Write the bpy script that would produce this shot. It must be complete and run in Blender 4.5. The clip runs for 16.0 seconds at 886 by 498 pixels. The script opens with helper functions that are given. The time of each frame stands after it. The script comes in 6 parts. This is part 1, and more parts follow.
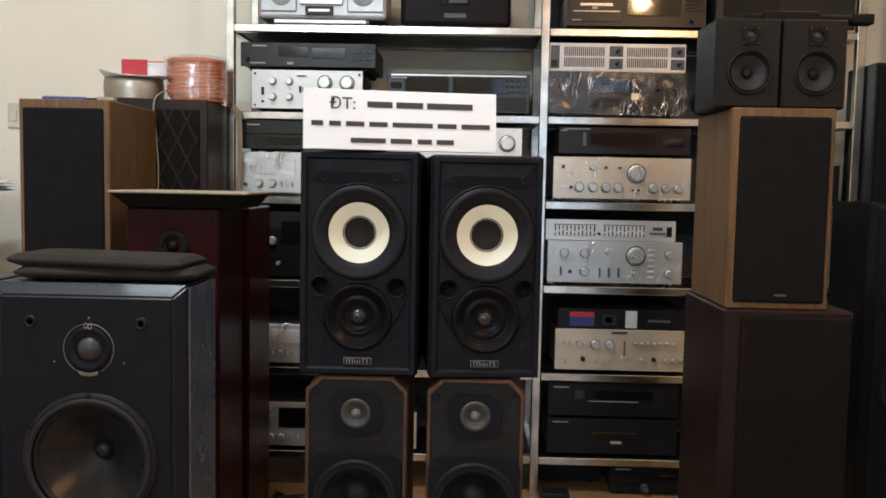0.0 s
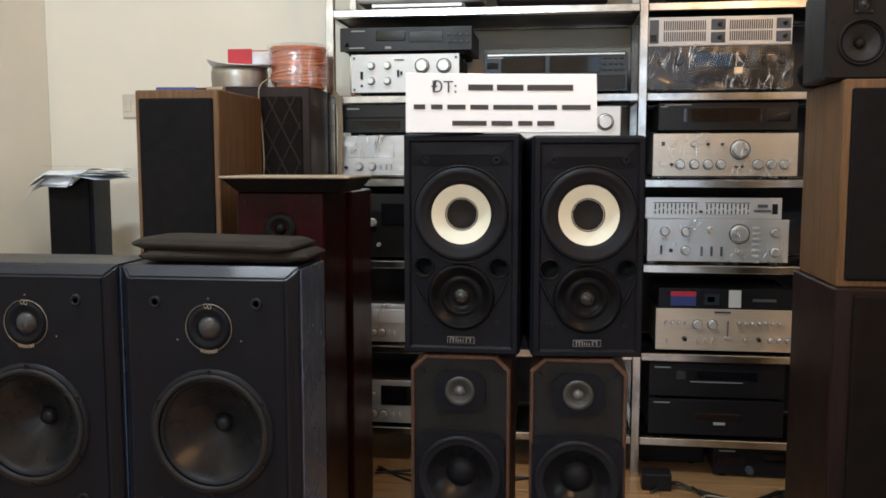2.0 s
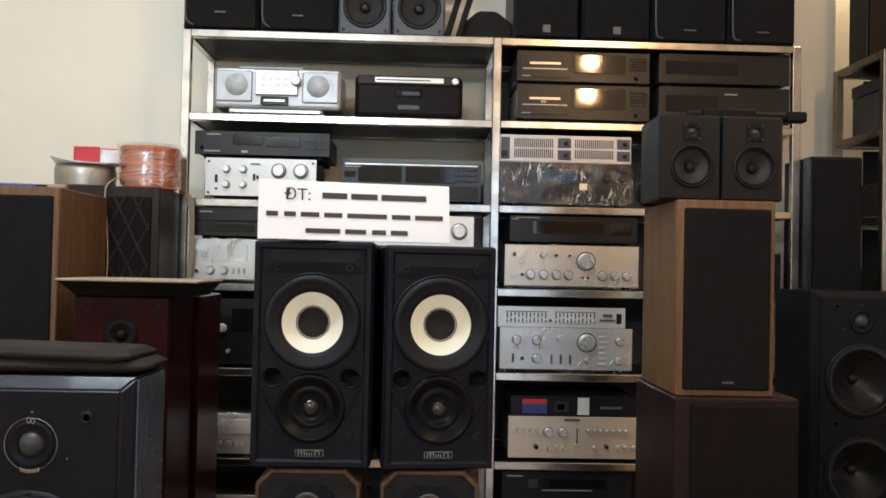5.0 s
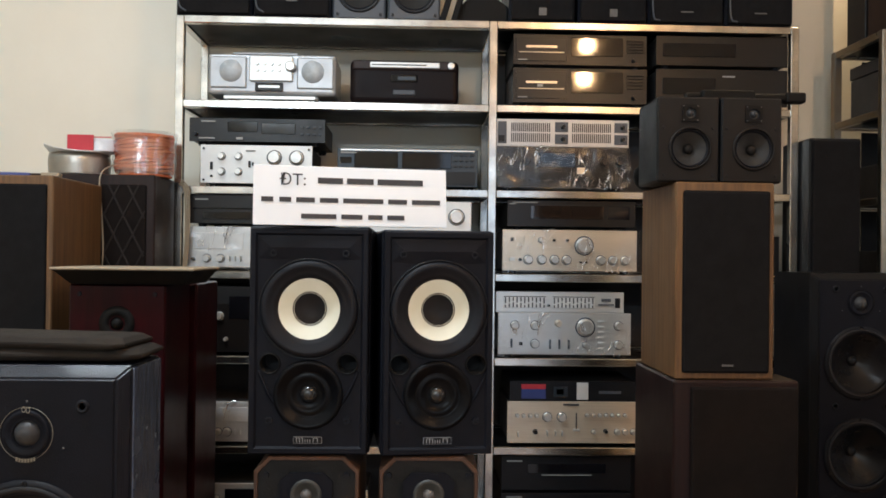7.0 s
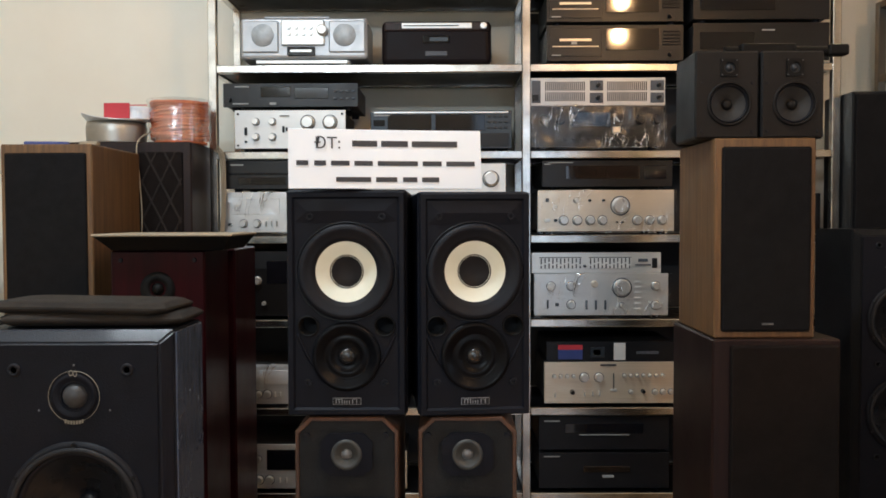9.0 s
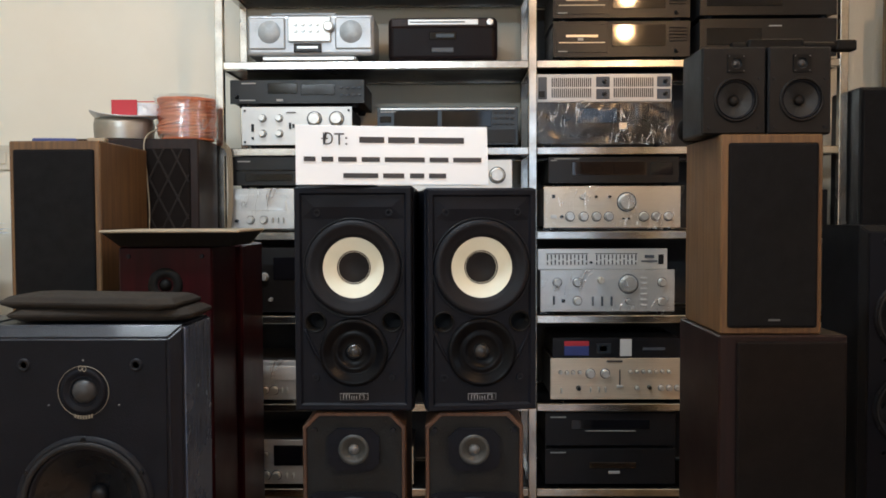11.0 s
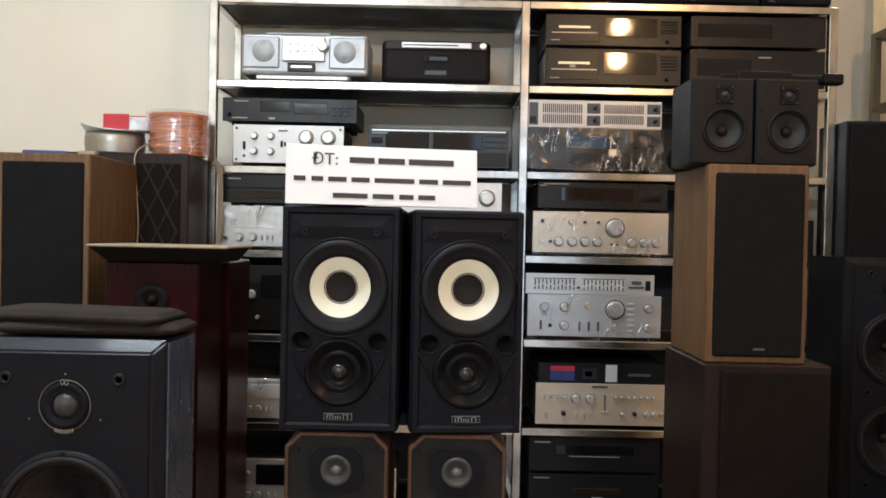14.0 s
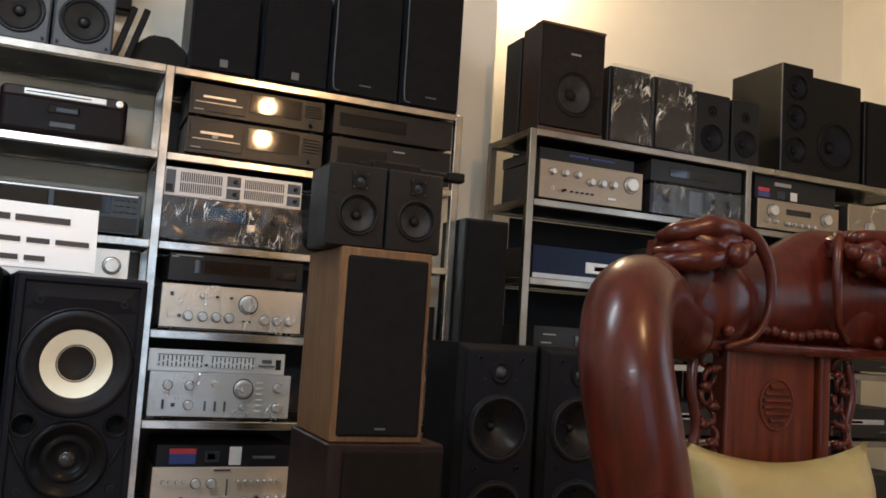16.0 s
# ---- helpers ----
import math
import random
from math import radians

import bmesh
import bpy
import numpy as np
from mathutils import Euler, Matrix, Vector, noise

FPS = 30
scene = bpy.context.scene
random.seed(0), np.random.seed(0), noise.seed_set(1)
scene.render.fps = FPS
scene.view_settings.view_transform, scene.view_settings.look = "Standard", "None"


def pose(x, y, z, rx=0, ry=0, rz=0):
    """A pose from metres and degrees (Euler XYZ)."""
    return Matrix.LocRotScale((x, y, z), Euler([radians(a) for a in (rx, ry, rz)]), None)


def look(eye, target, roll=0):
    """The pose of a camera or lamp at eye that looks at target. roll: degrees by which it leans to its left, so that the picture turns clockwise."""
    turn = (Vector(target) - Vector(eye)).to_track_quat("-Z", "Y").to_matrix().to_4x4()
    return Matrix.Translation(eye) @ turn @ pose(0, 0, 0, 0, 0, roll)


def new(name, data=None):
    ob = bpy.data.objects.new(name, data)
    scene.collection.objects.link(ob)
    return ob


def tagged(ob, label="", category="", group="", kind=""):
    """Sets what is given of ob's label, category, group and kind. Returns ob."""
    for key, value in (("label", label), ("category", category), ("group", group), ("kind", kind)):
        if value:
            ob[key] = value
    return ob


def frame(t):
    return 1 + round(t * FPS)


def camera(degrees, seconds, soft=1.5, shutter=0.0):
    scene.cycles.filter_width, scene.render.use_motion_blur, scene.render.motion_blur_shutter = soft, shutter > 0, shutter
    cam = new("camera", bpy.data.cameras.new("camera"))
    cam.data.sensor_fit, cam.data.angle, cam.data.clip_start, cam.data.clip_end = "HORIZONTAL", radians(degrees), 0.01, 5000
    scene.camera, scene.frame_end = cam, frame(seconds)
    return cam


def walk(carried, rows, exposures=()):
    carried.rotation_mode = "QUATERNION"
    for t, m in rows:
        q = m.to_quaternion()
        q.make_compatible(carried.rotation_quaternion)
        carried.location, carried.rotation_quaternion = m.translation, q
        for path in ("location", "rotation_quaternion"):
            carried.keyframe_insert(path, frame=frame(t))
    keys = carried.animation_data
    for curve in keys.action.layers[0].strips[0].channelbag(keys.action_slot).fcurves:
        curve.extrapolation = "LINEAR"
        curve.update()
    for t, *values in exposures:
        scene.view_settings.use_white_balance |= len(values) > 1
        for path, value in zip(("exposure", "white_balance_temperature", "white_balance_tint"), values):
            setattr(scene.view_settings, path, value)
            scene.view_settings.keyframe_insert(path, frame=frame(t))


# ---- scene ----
cam = camera(54.2, 16.0, soft=1.7)
PATH = [
    (0, (-0.009, 0.011, 1.004), (-0.057, 2.005, 0.853), 1.1),
    (0.5, (-0.017, 0.009, 1.004), (-0.16, 1.997, 0.84), 0.6),
    (1, (-0.021, -0.006, 1.003), (-0.331, 1.957, 0.782), -0.3),
    (1.5, (-0.022, -0.009, 1.005), (-0.324, 1.957, 0.797), -0.3),
    (2, (-0.021, -0.01, 1.007), (-0.284, 1.963, 0.808), -0.0),
    (2.5, (-0.021, -0.008, 1.007), (-0.245, 1.972, 0.83), 0.4),
    (3, (-0.02, -0.004, 1.008), (-0.22, 1.981, 0.865), 0.3),
    (3.5, (-0.02, -0.004, 1.009), (-0.184, 1.986, 0.9), 0.0),
    (4, (-0.02, -0.002, 1.011), (-0.11, 1.994, 0.94), 0.2),
    (4.5, (-0.019, -0.003, 1.012), (-0.031, 1.997, 0.989), 0.7),
    (5, (-0.013, -0.001, 1.014), (0.047, 1.998, 1.059), 1.2),
    (7.5, (-0.012, 0.014, 1.008), (0.048, 2.013, 0.995), 0.5),
    (8, (-0.014, 0.016, 1.006), (-0.013, 2.015, 0.945), 0.5),
    (8.5, (-0.014, 0.018, 1.005), (-0.023, 2.017, 0.927), 0.1),
    (9, (-0.014, 0.014, 1.007), (-0.027, 2.013, 0.937), -0.2),
    (11.5, (-0.016, 0.01, 1.005), (-0.052, 2.008, 0.92), -0.2),
    (12, (-0.01, 0.01, 1.004), (-0.066, 2.007, 0.905), -0.4),
    (12.5, (-0.013, 0.008, 1.004), (-0.077, 2.005, 0.902), -0.1),
    (13, (-0.011, 0.005, 1.006), (-0.088, 2.002, 0.919), 0.5),
    (13.5, (-0.016, 0.005, 1.005), (-0.092, 2.001, 0.913), 0.7),
    (14, (-0.013, 0.006, 1.007), (-0.015, 2.006, 0.979), 1.2),
    (14.5, (-0.011, 0.011, 1.012), (0.169, 1.999, 1.13), 2.2),
    (15, (-0.005, 0.018, 1.015), (0.499, 1.939, 1.249), 3.4),
    (15.5, (0.004, 0.03, 1.007), (0.698, 1.894, 1.224), 4.0),
    (16, (0.004, 0.037, 1.002), (0.792, 1.866, 1.192), 3.7),
]
EXPOSURES = [(0.0, -0.04, 6200, 10), (1.5, 0.0, 6200, 10), (5.0, 0.02, 6200, 10), (8.0, -0.12, 6200, 10), (9.0, -0.12, 6200, 10), (12.0, -0.06, 6200, 10), (13.5, 0.02, 6200, 10), (14.5, 0.08, 6220, 10), (15.0, 0.04, 6200, 10), (16.0, -0.13, 6050, 10)]
walk(cam, [(t, look(eye, target, roll)) for t, eye, target, roll in PATH], EXPOSURES)


# ---- light ----
world = bpy.data.worlds.new("world")
scene.world = world
world.use_nodes = True
world.node_tree.nodes["Background"].inputs[0].default_value = (0.6, 0.7, 0.9, 1)
world.node_tree.nodes["Background"].inputs[1].default_value = 0.3


def lamp(name, kind, m, energy, color, size=0.1, size_y=None, label=""):
    data = bpy.data.lights.new(name, kind)
    data.energy, data.color = energy, color
    if kind == "AREA":
        data.shape, data.size, data.size_y = "RECTANGLE", size, size_y or size
    else:
        data.shadow_soft_size = size
    ob = new(name, data)
    ob.matrix_world = m
    return ob


# daylight in the open doorway behind the camera, an added fill in the right wall, two white tubes, a two-bulb lamp and
# the recess bulb
lamp("doorway_daylight", "AREA", look((0.95, -3.0, 1.2), (0.95, 0, 1.2)), 16, (0.68, 0.83, 1.0), 1.4, 2.1)
# unseen cool fill, added to brighten sides that face right and the left wall
lamp("side_fill", "AREA", look((3.68, 0.05, 1.6), (-1.6, 1.6, 1.5)), 13, (0.72, 0.85, 1.0), 1.2, 1.2)
lamp("ceiling_tube", "AREA", look((-0.78, 0.98, 3.08), (-0.78, 0.99, 0)), 52, (0.86, 0.95, 1.0), 1.2, 0.08)
lamp("wall_tube", "AREA", look((-1.0, -2.95, 2.42), (-1.0, 0, 2.0)), 50, (0.80, 0.92, 1.0), 1.3, 0.10)
lamp("warm_bulb", "POINT", pose(1.10, -0.20, 2.20), 32, (1.0, 0.56, 0.24), 0.045)
lamp("warm_bulb", "POINT", pose(1.12, -0.20, 2.42), 29, (1.0, 0.56, 0.24), 0.045)
lamp("recess_bulb", "POINT", pose(1.68, 3.20, 2.72), 31, (1.0, 0.72, 0.42), 0.05)


# ---- materials ----
def ramp(nt, fac, a, b, lo=0.35, hi=0.65):
    n = nt.nodes.new("ShaderNodeValToRGB")
    n.color_ramp.elements[0].position, n.color_ramp.elements[1].position = lo, hi
    n.color_ramp.elements[0].color, n.color_ramp.elements[1].color = (*a, 1), (*b, 1)
    nt.links.new(fac, n.inputs[0])
    return n.outputs[0]


def mat(name, col, rough=0.5, metal=0.0, col2=None, scale=6.0, stretch=(1, 1, 1), bump=0.0, bscale=250.0, coat=0.0,
        rvar=0.12, detail=5.0, spec=0.5):
    m = bpy.data.materials.new(name)
    m.use_nodes = True
    nt = m.node_tree
    b = nt.nodes["Principled BSDF"]
    co = nt.nodes.new("ShaderNodeTexCoord")
    mp = nt.nodes.new("ShaderNodeMapping")
    mp.inputs["Scale"].default_value = stretch
    nt.links.new(co.outputs["Object"], mp.inputs["Vector"])
    n1 = nt.nodes.new("ShaderNodeTexNoise")
    n1.inputs["Scale"].default_value, n1.inputs["Detail"].default_value = scale, detail
    n1.inputs["Roughness"].default_value = 0.62
    nt.links.new(mp.outputs[0], n1.inputs["Vector"])
    c2 = col2 or tuple(c * 0.78 for c in col)
    nt.links.new(ramp(nt, n1.outputs[0], c2, col), b.inputs["Base Color"])
    n2 = nt.nodes.new("ShaderNodeTexNoise")
    n2.inputs["Scale"].default_value, n2.inputs["Detail"].default_value = scale * 2.3, 6
    nt.links.new(co.outputs["Object"], n2.inputs["Vector"])
    r = nt.nodes.new("ShaderNodeMapRange")
    r.inputs["To Min"].default_value, r.inputs["To Max"].default_value = max(0.02, rough - rvar), min(1, rough + rvar)
    nt.links.new(n2.outputs[0], r.inputs["Value"])
    nt.links.new(r.outputs[0], b.inputs["Roughness"])
    b.inputs["Metallic"].default_value = metal
    b.inputs["Coat Weight"].default_value = coat
    b.inputs["Coat Roughness"].default_value = 0.08
    b.inputs["Specular IOR Level"].default_value = spec
    if bump:
        n3 = nt.nodes.new("ShaderNodeTexNoise")
        n3.inputs["Scale"].default_value, n3.inputs["Detail"].default_value = bscale, 3
        nt.links.new(mp.outputs[0], n3.inputs["Vector"])
        bp = nt.nodes.new("ShaderNodeBump")
        bp.inputs["Strength"].default_value, bp.inputs["Distance"].default_value = bump, 0.002
        nt.links.new(n3.outputs[0], bp.inputs["Height"])
        nt.links.new(bp.outputs[0], b.inputs["Normal"])
    return m


def film_mat(name, veil=0.045, crease_gloss=0.6):
    """Crinkled clear wrapping film: nearly clear, with thin bright creases."""
    m = bpy.data.materials.new(name)
    m.use_nodes = True
    nt = m.node_tree
    out = nt.nodes["Material Output"]
    nt.nodes.remove(nt.nodes["Principled BSDF"])
    tr = nt.nodes.new("ShaderNodeBsdfTransparent")
    tr.inputs[0].default_value = (0.95, 0.96, 0.97, 1)
    gl = nt.nodes.new("ShaderNodeBsdfGlossy")
    gl.inputs["Roughness"].default_value = 0.22
    co = nt.nodes.new("ShaderNodeTexCoord")
    crease = None
    for stretch, scale, width in (((2.6, 1, 0.8), 9, 0.012), ((1.5, 1, 0.9), 17, 0.010)):
        mp = nt.nodes.new("ShaderNodeMapping")
        mp.inputs["Scale"].default_value = stretch
        mp.inputs["Rotation"].default_value = (0, 0.5 if crease else -0.4, 0)
        n = nt.nodes.new("ShaderNodeTexNoise")
        n.inputs["Scale"].default_value, n.inputs["Detail"].default_value, n.inputs["Distortion"].default_value = scale, 2, 0.7
        nt.links.new(co.outputs["Object"], mp.inputs["Vector"])
        nt.links.new(mp.outputs[0], n.inputs["Vector"])
        a = nt.nodes.new("ShaderNodeMath")
        a.operation = "SUBTRACT"
        a.inputs[1].default_value = 0.5
        nt.links.new(n.outputs[0], a.inputs[0])
        b = nt.nodes.new("ShaderNodeMath")
        b.operation = "ABSOLUTE"
        nt.links.new(a.outputs[0], b.inputs[0])
        r = nt.nodes.new("ShaderNodeMapRange")
        r.inputs["From Max"].default_value, r.inputs["To Min"].default_value, r.inputs["To Max"].default_value = width, crease_gloss, 0.0
        nt.links.new(b.outputs[0], r.inputs["Value"])
        if crease:
            s = nt.nodes.new("ShaderNodeMath")
            s.operation = "MULTIPLY_ADD"
            s.inputs[1].default_value = 0.8
            nt.links.new(r.outputs[0], s.inputs[0])
            nt.links.new(crease, s.inputs[2])
            crease = s.outputs[0]
        else:
            crease = r.outputs[0]
    patch = nt.nodes.new("ShaderNodeTexNoise")
    patch.inputs["Scale"].default_value, patch.inputs["Detail"].default_value = 11, 1
    nt.links.new(co.outputs["Object"], patch.inputs["Vector"])
    pr = nt.nodes.new("ShaderNodeMapRange")
    pr.inputs["From Min"].default_value, pr.inputs["From Max"].default_value, pr.inputs["To Min"].default_value, pr.inputs["To Max"].default_value = 0.46, 0.66, 0.08, 1.7
    nt.links.new(patch.outputs[0], pr.inputs["Value"])
    ml = nt.nodes.new("ShaderNodeMath")
    ml.operation = "MULTIPLY"
    nt.links.new(crease, ml.inputs[0])
    nt.links.new(pr.outputs[0], ml.inputs[1])
    crease = ml.outputs[0]
    lo = nt.nodes.new("ShaderNodeMath")
    lo.operation, lo.inputs[1].default_value, lo.use_clamp = "ADD", veil, True
    nt.links.new(crease, lo.inputs[0])
    mx = nt.nodes.new("ShaderNodeMixShader")
    bp = nt.nodes.new("ShaderNodeBump")
    bp.inputs["Strength"].default_value, bp.inputs["Distance"].default_value = 0.35, 0.006
    nt.links.new(crease, bp.inputs["Height"])
    nt.links.new(bp.outputs[0], gl.inputs["Normal"])
    nt.links.new(lo.outputs[0], mx.inputs[0])
    nt.links.new(tr.outputs[0], mx.inputs[1])
    nt.links.new(gl.outputs[0], mx.inputs[2])
    nt.links.new(mx.outputs[0], out.inputs[0])
    return m


